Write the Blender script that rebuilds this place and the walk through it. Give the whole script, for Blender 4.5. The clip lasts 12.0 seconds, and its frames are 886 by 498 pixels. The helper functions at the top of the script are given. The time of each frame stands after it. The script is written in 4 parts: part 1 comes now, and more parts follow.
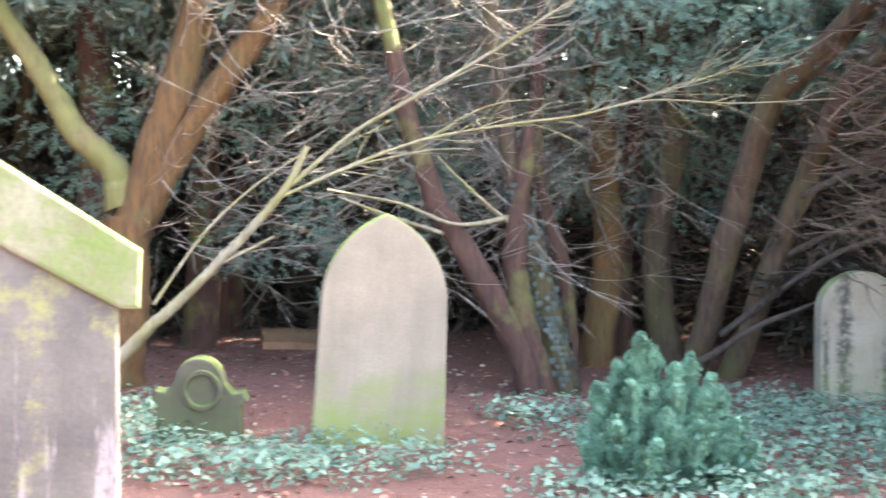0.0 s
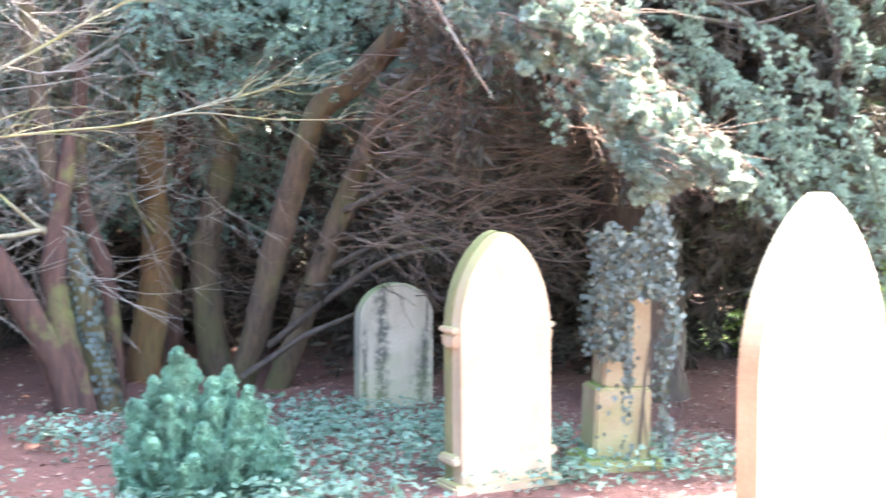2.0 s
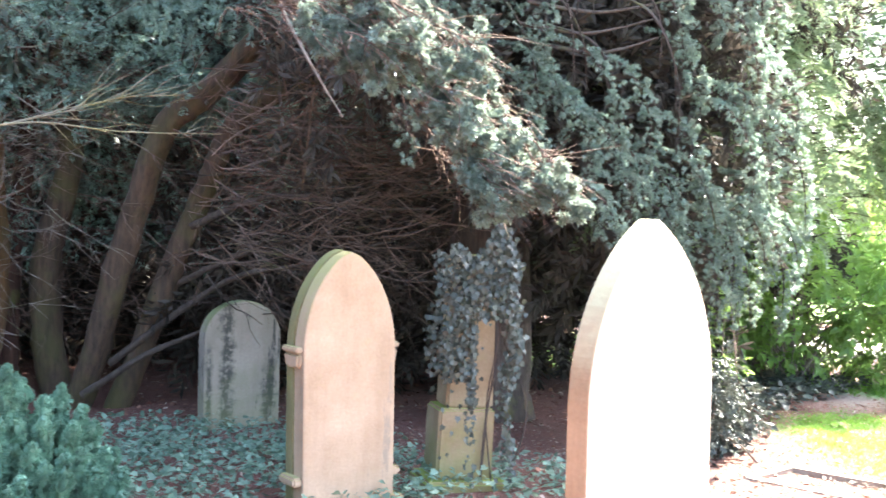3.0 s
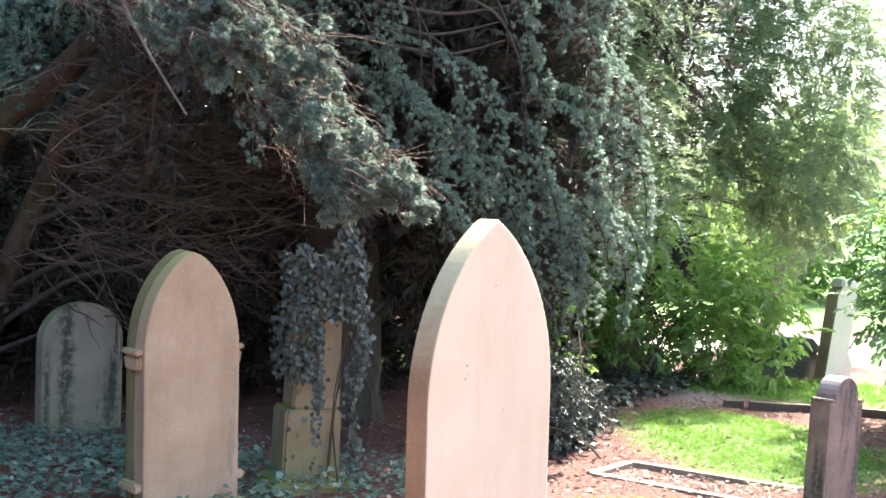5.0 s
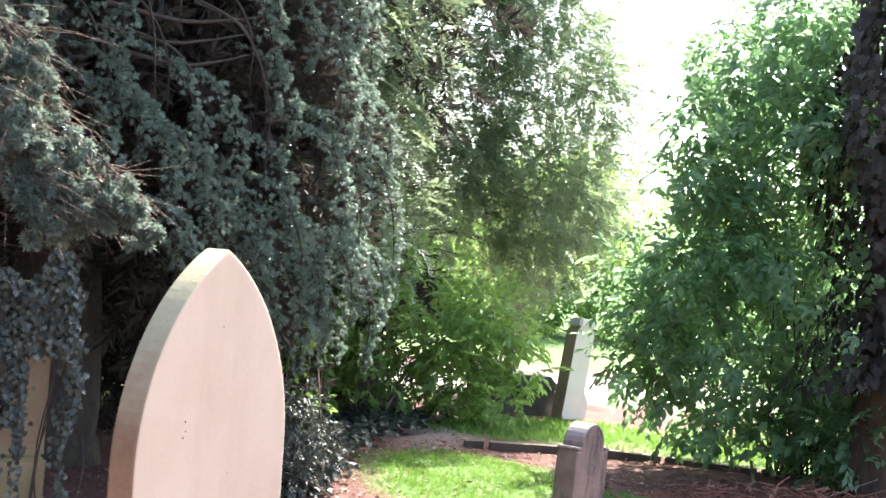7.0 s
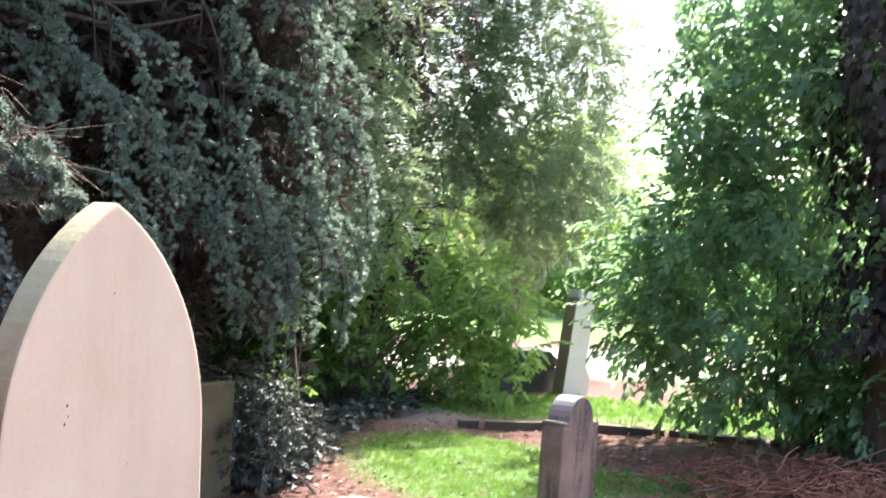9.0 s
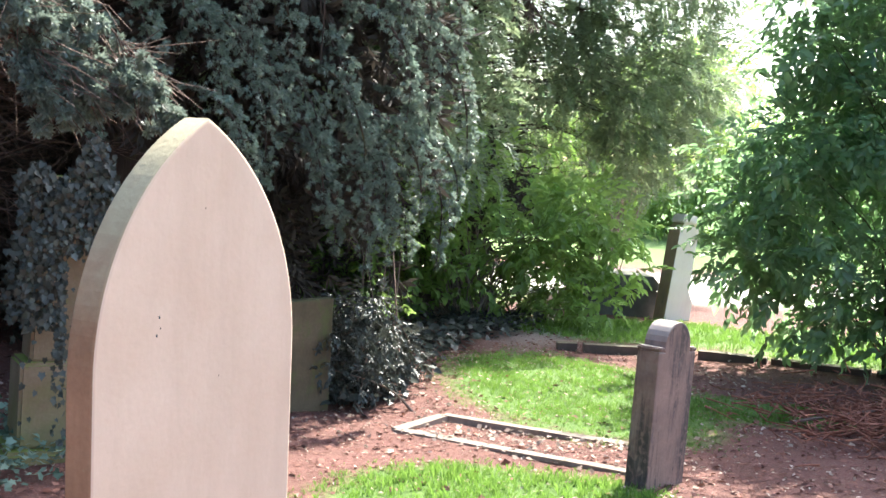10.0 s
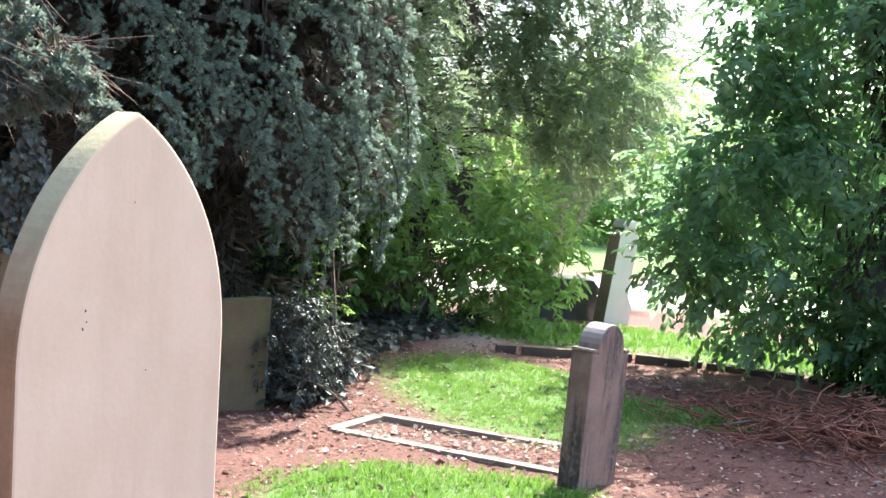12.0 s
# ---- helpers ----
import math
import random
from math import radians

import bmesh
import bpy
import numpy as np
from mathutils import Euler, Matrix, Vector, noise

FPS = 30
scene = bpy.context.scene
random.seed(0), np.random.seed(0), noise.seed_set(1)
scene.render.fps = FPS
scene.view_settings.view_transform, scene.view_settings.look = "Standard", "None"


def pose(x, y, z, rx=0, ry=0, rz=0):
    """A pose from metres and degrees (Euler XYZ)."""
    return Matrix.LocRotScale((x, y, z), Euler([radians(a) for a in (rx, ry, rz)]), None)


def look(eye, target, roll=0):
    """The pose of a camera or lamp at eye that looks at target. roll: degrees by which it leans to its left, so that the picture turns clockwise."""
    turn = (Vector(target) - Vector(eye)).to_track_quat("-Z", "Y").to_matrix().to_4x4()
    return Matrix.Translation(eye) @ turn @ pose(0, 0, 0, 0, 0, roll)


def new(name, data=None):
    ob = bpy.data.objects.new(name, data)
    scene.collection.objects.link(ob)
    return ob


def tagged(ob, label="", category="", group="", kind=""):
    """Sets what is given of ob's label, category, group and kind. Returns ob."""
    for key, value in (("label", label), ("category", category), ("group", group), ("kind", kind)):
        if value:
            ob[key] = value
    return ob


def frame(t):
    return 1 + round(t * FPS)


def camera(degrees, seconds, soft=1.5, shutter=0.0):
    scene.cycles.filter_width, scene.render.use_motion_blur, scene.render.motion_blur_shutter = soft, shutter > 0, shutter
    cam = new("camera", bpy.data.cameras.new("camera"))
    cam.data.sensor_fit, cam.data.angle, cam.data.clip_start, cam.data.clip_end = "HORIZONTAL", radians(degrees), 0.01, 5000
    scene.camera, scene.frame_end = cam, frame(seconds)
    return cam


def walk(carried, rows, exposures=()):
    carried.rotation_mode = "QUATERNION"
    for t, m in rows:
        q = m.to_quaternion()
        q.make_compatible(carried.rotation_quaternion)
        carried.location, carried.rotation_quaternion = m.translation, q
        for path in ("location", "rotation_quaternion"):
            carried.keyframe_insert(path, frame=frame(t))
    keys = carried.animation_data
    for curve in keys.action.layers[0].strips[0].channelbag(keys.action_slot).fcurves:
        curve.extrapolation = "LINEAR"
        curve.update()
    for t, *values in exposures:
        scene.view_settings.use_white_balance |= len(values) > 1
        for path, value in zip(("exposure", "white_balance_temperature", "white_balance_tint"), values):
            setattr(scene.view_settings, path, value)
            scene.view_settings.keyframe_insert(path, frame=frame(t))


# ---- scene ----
cam = camera(40.9, 12.0, shutter=0.5)
METRES, EYE, TILT, LEAN, TURN = 1.6, 1.55, -3.2, 0.0, 0.0
ROWS = [
    (0.0, 0.0, 0.0, 0.0, -0.0, 0.0, -0.0),
    (0.5, 0.0187, -0.003, 0.0043, -4.99, 0.28, 0.17),
    (1.0, 0.041, -0.0129, 0.0105, -10.07, 1.3, 0.08),
    (1.5, 0.0624, -0.0225, 0.0105, -15.29, 0.82, -0.17),
    (2.0, 0.0923, -0.0275, 0.0147, -20.62, 0.46, 0.06),
    (2.5, 0.1182, -0.0331, 0.0182, -24.79, 1.16, -0.82),
    (3.0, 0.1363, -0.0394, 0.0172, -27.42, 1.43, -0.91),
    (5.0, 0.1698, -0.048, 0.0159, -34.35, 1.56, -0.73),
    (5.5, 0.1834, -0.0332, 0.0195, -35.22, 1.27, -1.26),
    (6.0, 0.2186, 0.0169, 0.0213, -38.34, 0.58, -2.94),
    (6.5, 0.2873, 0.1099, 0.0384, -45.78, 3.0, -2.64),
    (8.5, 0.6737, 0.3565, 0.0173, -47.63, 3.39, -1.69),
    (9.0, 0.7136, 0.3329, 0.0007, -46.2, 2.42, -0.16),
    (9.5, 0.7338, 0.3181, 0.004, -42.26, 0.47, -1.75),
    (10.0, 0.7461, 0.328, -0.0019, -41.13, -1.41, -1.17),
    (10.5, 0.7499, 0.3199, -0.0102, -41.82, -1.74, -1.67),
    (11.0, 0.7543, 0.3115, -0.0118, -43.11, -1.99, -1.72),
    (11.5, 0.7604, 0.3128, -0.0097, -43.77, -1.67, -1.9),
    (12.0, 0.7545, 0.2957, -0.0073, -43.7, -1.21, -2.1),
]
EXPOSURES = [(0.0, 4.4, 7000, 7), (1.0, 4.9, 6900, 7), (1.5, 4.95, 6700, 7), (2.5, 4.5, 6500, 9), (3.2, 3.75, 6500, 8), (4.8, 2.78, 6400, 8), (6.0, 2.55, 6450, 9), (6.7, 2.5, 6350, 10), (8.3, 2.46, 6350, 11), (9.5, 2.28, 6300, 10), (11.0, 2.27, 6250, 8), (12.0, 2.28, 6100, 6)]
walk(cam, [(t, pose(0, 0, EYE, TILT, LEAN, TURN) @ pose(METRES * x, METRES * y, METRES * z, 90 + pitch, roll, yaw)) for t, x, y, z, yaw, pitch, roll in ROWS], EXPOSURES)

# ---- light ----
SUN_TO = Vector((0.625, 0.235, 0.755)).normalized()
world = bpy.data.worlds.new("sky")
scene.world = world
world.use_nodes = True
wn = world.node_tree.nodes
sky = wn.new("ShaderNodeTexSky")
sky.sky_type, sky.sun_disc = "NISHITA", False
sky.sun_elevation = math.asin(SUN_TO.z)
sky.sun_rotation = math.atan2(SUN_TO.x, SUN_TO.y)
sky.air_density, sky.dust_density, sky.ozone_density = 1.0, 3.0, 1.0
world.node_tree.links.new(sky.outputs[0], wn["Background"].inputs[0])
wn["Background"].inputs[1].default_value = 0.14
sun = new("sun", bpy.data.lights.new("sun", "SUN"))
sun.data.energy, sun.data.angle, sun.data.color = 4.0, radians(0.6), (1.0, 0.94, 0.84)
sun.matrix_basis = look(SUN_TO * 30, (0, 0, 0))

# ---- materials ----
def nodes_of(name):
    m = bpy.data.materials.new(name)
    m.use_nodes = True
    t = m.node_tree
    return m, t, t.nodes["Principled BSDF"]


def noise_node(t, coord, scale, detail=4.0, rough=0.6, stretch=None):
    n = t.nodes.new("ShaderNodeTexNoise")
    n.inputs["Scale"].default_value = scale
    n.inputs["Detail"].default_value = detail
    n.inputs["Roughness"].default_value = rough
    if stretch:
        mp = t.nodes.new("ShaderNodeMapping")
        mp.inputs["Scale"].default_value = stretch
        t.links.new(coord, mp.inputs["Vector"])
        coord = mp.outputs[0]
    t.links.new(coord, n.inputs["Vector"])
    return n.outputs["Fac"]


def ramp(t, fac, lo, hi):
    r = t.nodes.new("ShaderNodeMapRange")
    r.inputs["From Min"].default_value = lo
    r.inputs["From Max"].default_value = hi
    t.links.new(fac, r.inputs["Value"])
    return r.outputs["Result"]


def mix(t, fac, a, b):
    n = t.nodes.new("ShaderNodeMix")
    n.data_type = "RGBA"
    for socket, value in ((n.inputs["Factor"], fac), (n.inputs["A"], a), (n.inputs["B"], b)):
        if isinstance(value, tuple):
            socket.default_value = (*value, 1.0)
        elif isinstance(value, float):
            socket.default_value = value
        else:
            t.links.new(value, socket)
    return n.outputs["Result"]


def maths(t, op, a, b):
    n = t.nodes.new("ShaderNodeMath")
    n.operation = op
    for socket, value in zip(n.inputs, (a, b)):
        if isinstance(value, float):
            socket.default_value = value
        else:
            t.links.new(value, socket)
    return n.outputs[0]


def bump(t, bsdf, height, strength, distance):
    b = t.nodes.new("ShaderNodeBump")
    b.inputs["Strength"].default_value = strength
    b.inputs["Distance"].default_value = distance
    t.links.new(height, b.inputs["Height"])
    t.links.new(b.outputs[0], bsdf.inputs["Normal"])


def object_coord(t):
    return t.nodes.new("ShaderNodeTexCoord").outputs["Object"]


def stone(name, light, dark, moss=(0.16, 0.2, 0.05), top=0.0, foot=0.0, foot_z=0.35, streak=0.0, streak_colour=(0.05, 0.05, 0.05), patches=0.0, rough=0.85, grain=0.3, runs_by=0.35, run_width=9.0, bands=()):
    """Weathered stone: blotches and grain, moss on what faces up and round the foot, rain streaks down the face."""
    m, t, b = nodes_of(name)
    co = object_coord(t)
    big = ramp(t, noise_node(t, co, 3.0), 0.32, 0.68)
    fine = noise_node(t, co, 60.0, 6.0)
    col = mix(t, big, light, dark)
    runs = ramp(t, noise_node(t, co, 1.0, 5.0, 0.65, (run_width, run_width, 0.7)), 0.45, 0.75)
    col = mix(t, maths(t, "MULTIPLY", runs, runs_by), col, tuple(c * 0.72 for c in dark))
    col = mix(t, maths(t, "MULTIPLY", ramp(t, fine, 0.35, 0.75), grain), col, tuple(c * 0.6 for c in dark))
    if streak:
        s = ramp(t, noise_node(t, co, 1.0, 6.0, 0.7, (7.0, 7.0, 0.8)), 0.62 - 0.2 * streak, 0.66 - 0.12 * streak)
        s = maths(t, "MULTIPLY", s, ramp(t, noise_node(t, co, 30.0, 4.0), 0.3, 0.5))
        col = mix(t, s, col, streak_colour)
    for x, half, top_z in bands:
        bx = t.nodes.new("ShaderNodeSeparateXYZ")
        t.links.new(co, bx.inputs[0])
        off = maths(t, "ABSOLUTE", maths(t, "SUBTRACT", bx.outputs["X"], x), 0.0)
        wob = maths(t, "MULTIPLY", noise_node(t, co, 7.0, 8.0, 0.8), half * 4.6)
        inside = maths(t, "MULTIPLY", ramp(t, maths(t, "ADD", off, wob), half * 3.4, half * 2.6), ramp(t, noise_node(t, co, 24.0, 5.0), 0.34, 0.52))
        below = ramp(t, maths(t, "ADD", bx.outputs["Z"], maths(t, "MULTIPLY", noise_node(t, co, 6.0), 0.3)), top_z + 0.25, top_z + 0.1)
        col = mix(t, maths(t, "MULTIPLY", maths(t, "MULTIPLY", inside, below), 0.9), col, streak_colour)
    if patches:
        p = ramp(t, noise_node(t, co, 4.5, 6.0, 0.7), 0.66 - 0.2 * patches, 0.74 - 0.16 * patches)
        col = mix(t, maths(t, "MULTIPLY", p, 0.8), col, moss)
    sep = t.nodes.new("ShaderNodeSeparateXYZ")
    if top:
        g = t.nodes.new("ShaderNodeNewGeometry")
        t.links.new(g.outputs["Normal"], sep.inputs[0])
        up = ramp(t, maths(t, "ADD", sep.outputs["Z"], maths(t, "MULTIPLY", noise_node(t, co, 14.0), 0.6)), 0.35, 0.9)
        col = mix(t, maths(t, "MULTIPLY", up, top), col, moss)
    if foot:
        sz = t.nodes.new("ShaderNodeSeparateXYZ")
        t.links.new(co, sz.inputs[0])
        low = ramp(t, maths(t, "ADD", sz.outputs["Z"], maths(t, "MULTIPLY", noise_node(t, co, 4.0, 6.0, 0.7), 1.8)), foot_z + 1.0, foot_z + 0.55)
        col = mix(t, maths(t, "MULTIPLY", low, foot), col, moss)
    t.links.new(col, b.inputs["Base Color"])
    b.inputs["Roughness"].default_value = rough
    bump(t, b, maths(t, "ADD", fine, maths(t, "MULTIPLY", big, 1.5)), 0.1 + 1.3 * grain, 0.004)
    return m


def leaf(name, dark, light, trans=0.25, rough=0.5, spec=0.4, tips=0.35):
    """Leaves that differ one from another and let some light through."""
    m, t, b = nodes_of(name)
    g = t.nodes.new("ShaderNodeNewGeometry")
    col = mix(t, g.outputs["Random Per Island"], dark, light)
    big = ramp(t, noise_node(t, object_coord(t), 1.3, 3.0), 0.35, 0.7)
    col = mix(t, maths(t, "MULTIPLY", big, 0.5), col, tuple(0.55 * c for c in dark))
    # Noise darkens whole clumps by tips, painting shaded gaps between tufts.
    gap_shade = ramp(t, noise_node(t, object_coord(t), 8.0, 2.0), 0.42, 0.6)
    col = mix(t, maths(t, "MULTIPLY", gap_shade, tips), col, tuple(0.3 * c for c in dark))
    t.links.new(col, b.inputs["Base Color"])
    b.inputs["Roughness"].default_value = rough
    b.inputs["Specular IOR Level"].default_value = spec
    tr = t.nodes.new("ShaderNodeBsdfTranslucent")
    t.links.new(mix(t, 0.5, col, tuple(min(1.0, 2.2 * c) for c in light)), tr.inputs["Color"])
    ms = t.nodes.new("ShaderNodeMixShader")
    ms.inputs[0].default_value = trans
    t.links.new(b.outputs[0], ms.inputs[1])
    t.links.new(tr.outputs[0], ms.inputs[2])
    t.links.new(ms.outputs[0], t.nodes["Material Output"].inputs["Surface"])
    return m


def bark(name, light, dark, moss=(0.12, 0.13, 0.03), mossy=0.4):
    m, t, b = nodes_of(name)
    co = object_coord(t)
    strips = noise_node(t, co, 1.0, 6.0, 0.7, (26.0, 26.0, 4.0))
    col = mix(t, ramp(t, strips, 0.35, 0.65), dark, light)
    patch = ramp(t, noise_node(t, co, 2.2, 5.0, 0.65), 0.62 - 0.3 * mossy, 0.75 - 0.2 * mossy)
    col = mix(t, maths(t, "MULTIPLY", patch, 0.75), col, moss)
    t.links.new(col, b.inputs["Base Color"])
    b.inputs["Roughness"].default_value = 0.9
    bump(t, b, strips, 0.8, 0.015)
    return m


M_PINK = stone("pink_sandstone", (0.62, 0.485, 0.37), (0.55, 0.41, 0.3), moss=(0.40, 0.35, 0.2), top=0.55, grain=0.08, runs_by=0.42, run_width=4.5)
# Browner, darker copy for the edges: their shade is in the colour.
M_SHADEDSIDE = stone("shaded_sandstone_side", (0.42, 0.27, 0.16), (0.26, 0.16, 0.085), moss=(0.42, 0.37, 0.22), top=0.9, patches=0.15)
M_BUFF = stone("buff_sandstone", (0.45, 0.325, 0.225), (0.32, 0.215, 0.135), moss=(0.28, 0.26, 0.09), top=0.8, streak=0.15, streak_colour=(0.24, 0.19, 0.14))
M_GREY = stone("grey_sandstone", (0.28, 0.225, 0.17), (0.2, 0.16, 0.12), moss=(0.165, 0.2, 0.04), top=0.95, foot=0.72, foot_z=0.36, patches=0.12)
M_MOSSY = stone("mossy_stone", (0.1, 0.08, 0.06), (0.05, 0.044, 0.03), moss=(0.075, 0.1, 0.018), top=0.9, foot=0.45, patches=0.55)
M_SLAB = stone("streaked_stone", (0.31, 0.265, 0.22), (0.21, 0.175, 0.14), moss=(0.14, 0.17, 0.05), top=0.7, foot=0.3, streak=0.25, streak_colour=(0.035, 0.035, 0.03), bands=((-0.13, 0.065, 1.0), (0.22, 0.07, 0.45), (-0.27, 0.03, 0.6)))
M_MONUMENT = stone("monument_stone", (0.125, 0.114, 0.104), (0.055, 0.05, 0.05), moss=(0.16, 0.165, 0.06), top=0.95, patches=0.62, streak=0.2, streak_colour=(0.18, 0.16, 0.17))
M_COPING = stone("mossy_coping", (0.17, 0.165, 0.12), (0.085, 0.095, 0.04), moss=(0.075, 0.115, 0.022), top=0.7, patches=0.95)
M_IVYSTONE = stone("ochre_stone", (0.34, 0.265, 0.175), (0.22, 0.145, 0.075), moss=(0.17, 0.22, 0.03), top=0.9, foot=0.35, patches=0.3)
# The moss slot here is a pale tone painting sun on upward faces.
M_DARK = stone("dark_sandstone", (0.29, 0.18, 0.14), (0.16, 0.108, 0.088), moss=(0.4, 0.36, 0.32), top=0.7, streak=0.8, streak_colour=(0.06, 0.045, 0.04))
# Albedo raised to paint sun on a face the sun lamp misses.
M_PALE = stone("pale_stone", (0.84, 0.77, 0.69), (0.76, 0.68, 0.6), moss=(0.5, 0.45, 0.36), top=0.3, grain=0.1)
M_OLIVESTONE = stone("mossy_side_stone", (0.2, 0.17, 0.08), (0.13, 0.115, 0.05), moss=(0.15, 0.16, 0.04), top=0.5, patches=0.7)
M_SHADY = stone("shaded_mossy_stone", (0.15, 0.11, 0.06), (0.06, 0.045, 0.022), moss=(0.085, 0.095, 0.025), top=0.5, patches=0.8, streak=0.4, streak_colour=(0.05, 0.045, 0.03))
M_TOMB = stone("dark_tomb_stone", (0.16, 0.15, 0.16), (0.08, 0.08, 0.08), top=0.3)
M_KERB = stone("kerb_stone", (0.33, 0.265, 0.21), (0.2, 0.155, 0.12), moss=(0.15, 0.12, 0.08), top=0.2, patches=0.4)
M_EDGING = stone("edging_stone", (0.15, 0.11, 0.08), (0.08, 0.058, 0.045), moss=(0.12, 0.12, 0.05), top=0.4)
M_RUST = stone("fallen_stone", (0.32, 0.17, 0.1), (0.2, 0.1, 0.06), top=0.1)

B_ORANGE = bark("orange_yew_bark", (0.145, 0.068, 0.021), (0.06, 0.03, 0.012), moss=(0.085, 0.066, 0.024), mossy=0.35)
B_RED = bark("red_yew_bark", (0.088, 0.038, 0.026), (0.036, 0.016, 0.012), mossy=0.3)
B_OLIVE = bark("olive_bark", (0.1, 0.058, 0.036), (0.034, 0.022, 0.015), moss=(0.075, 0.066, 0.022), mossy=0.55)
B_MOSSY = bark("mossy_bark", (0.17, 0.12, 0.05), (0.08, 0.06, 0.03), moss=(0.13, 0.125, 0.035), mossy=0.9)
B_RUSTY = bark("rusty_dead_fronds", (0.36, 0.14, 0.085), (0.17, 0.065, 0.042), mossy=0.05)
B_BROWN = bark("brown_twigs", (0.17, 0.11, 0.082), (0.08, 0.05, 0.038), mossy=0.1)
B_DEAD = bark("bleached_dead_wood", (0.31, 0.26, 0.18), (0.16, 0.125, 0.08), moss=(0.2, 0.18, 0.06), mossy=0.6)
B_TWIG = bark("grey_twigs", (0.29, 0.24, 0.2), (0.14, 0.11, 0.09), mossy=0.2)
B_DARKTWIG = bark("dark_twigs", (0.085, 0.06, 0.048), (0.04, 0.028, 0.022), mossy=0.1)

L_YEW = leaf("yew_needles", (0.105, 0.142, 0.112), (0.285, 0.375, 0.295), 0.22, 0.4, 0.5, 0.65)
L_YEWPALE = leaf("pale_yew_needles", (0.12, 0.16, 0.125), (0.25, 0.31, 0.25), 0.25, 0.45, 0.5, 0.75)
# Very dark leaf copy: deep shade is put into its colour.
L_SHADEDARK = leaf("shade_dark_leaves", (0.042, 0.036, 0.03), (0.105, 0.088, 0.072), 0.12, 0.7, 0.2)
# Shaded copy of the needles for crowns and undergrowth, darkened in colour.
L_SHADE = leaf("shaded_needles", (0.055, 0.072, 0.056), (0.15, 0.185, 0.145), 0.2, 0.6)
# Lit copy of the needles: sky light is put into its colour.
L_YEWLIT = leaf("lit_yew_needles", (0.1, 0.165, 0.13), (0.32, 0.45, 0.37), 0.3, 0.4, 0.5)
L_CYPRESS = leaf("cypress_sprays", (0.108, 0.16, 0.094), (0.33, 0.41, 0.235), 0.32, 0.5)
# Green raised to hold sunlight that the cypress keeps off the bush.
L_LIT = leaf("sunlit_green_leaves", (0.08, 0.17, 0.035), (0.31, 0.46, 0.12), 0.4, 0.4, 0.5)
L_LAUREL = leaf("laurel_leaves", (0.065, 0.15, 0.065), (0.24, 0.38, 0.18), 0.5, 0.32, 0.65)
L_IVY = leaf("ivy_leaves", (0.028, 0.036, 0.028), (0.115, 0.13, 0.11), 0.12, 0.42, 0.35)
L_GROUNDIVY = leaf("ground_ivy_leaves", (0.07, 0.13, 0.09), (0.25, 0.36, 0.27), 0.2, 0.5, 0.35)
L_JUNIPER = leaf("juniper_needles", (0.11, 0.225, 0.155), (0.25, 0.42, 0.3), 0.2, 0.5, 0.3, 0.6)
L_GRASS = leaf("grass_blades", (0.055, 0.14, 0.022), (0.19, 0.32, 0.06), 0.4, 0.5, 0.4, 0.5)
L_LITTER = leaf("fallen_needles", (0.14, 0.052, 0.038), (0.4, 0.21, 0.155), 0.05, 0.8, 0.2)
L_PALELITTER = leaf("pale_dead_leaves", (0.32, 0.23, 0.17), (0.6, 0.48, 0.4), 0.1, 0.8, 0.2)


def ground_material():
    m, t, b = nodes_of("churchyard_ground")
    co = object_coord(t)
    fine = noise_node(t, co, 45.0, 8.0, 0.75)
    mid = noise_node(t, co, 5.0, 6.0, 0.7)
    col = mix(t, ramp(t, fine, 0.3, 0.7), (0.065, 0.025, 0.019), (0.23, 0.097, 0.074))
    col = mix(t, ramp(t, mid, 0.4, 0.75), col, (0.11, 0.05, 0.034))
    col = mix(t, ramp(t, noise_node(t, co, 110.0, 3.0), 0.66, 0.72), col, (0.42, 0.31, 0.24))
    turf = t.nodes.new("ShaderNodeAttribute")
    turf.attribute_name = "turf"
    edge = ramp(t, maths(t, "ADD", turf.outputs["Fac"], maths(t, "MULTIPLY", noise_node(t, co, 7.0, 6.0, 0.7), 0.8)), 0.75, 1.05)
    grass = mix(t, ramp(t, fine, 0.3, 0.7), (0.05, 0.11, 0.018), (0.14, 0.23, 0.045))
    col = mix(t, edge, col, grass)
    path = t.nodes.new("ShaderNodeAttribute")
    path.attribute_name = "sunlit_gravel"
    col = mix(t, path.outputs["Fac"], col, mix(t, fine, (0.4, 0.36, 0.31), (0.6, 0.55, 0.48)))
    t.links.new(col, b.inputs["Base Color"])
    b.inputs["Roughness"].default_value = 0.95
    bump(t, b, maths(t, "ADD", fine, mid), 0.7, 0.02)
    return m


M_GROUND = ground_material()

# ---- mesh helpers ----
def mesh_of(name, verts, faces, material, smooth=False):
    """A mesh from arrays: verts (n, 3), faces (m, k), all with k corners."""
    verts, faces = np.asarray(verts, np.float32), np.asarray(faces, np.int32)
    me = bpy.data.meshes.new(name)
    k = faces.shape[1]
    me.vertices.add(len(verts))
    me.vertices.foreach_set("co", verts.ravel())
    me.loops.add(faces.size)
    me.loops.foreach_set("vertex_index", faces.ravel())
    me.polygons.add(len(faces))
    me.polygons.foreach_set("loop_start", np.arange(0, faces.size, k, dtype=np.int32))
    if smooth:
        me.polygons.foreach_set("use_smooth", np.ones(len(faces), bool))
    me.materials.append(material)
    me.update(calc_edges=True)
    me.validate()
    return me


def part(name, bm, material, parent=None, label=""):
    """Link a bmesh or a mesh as one object, under a thing or a part if one is given."""
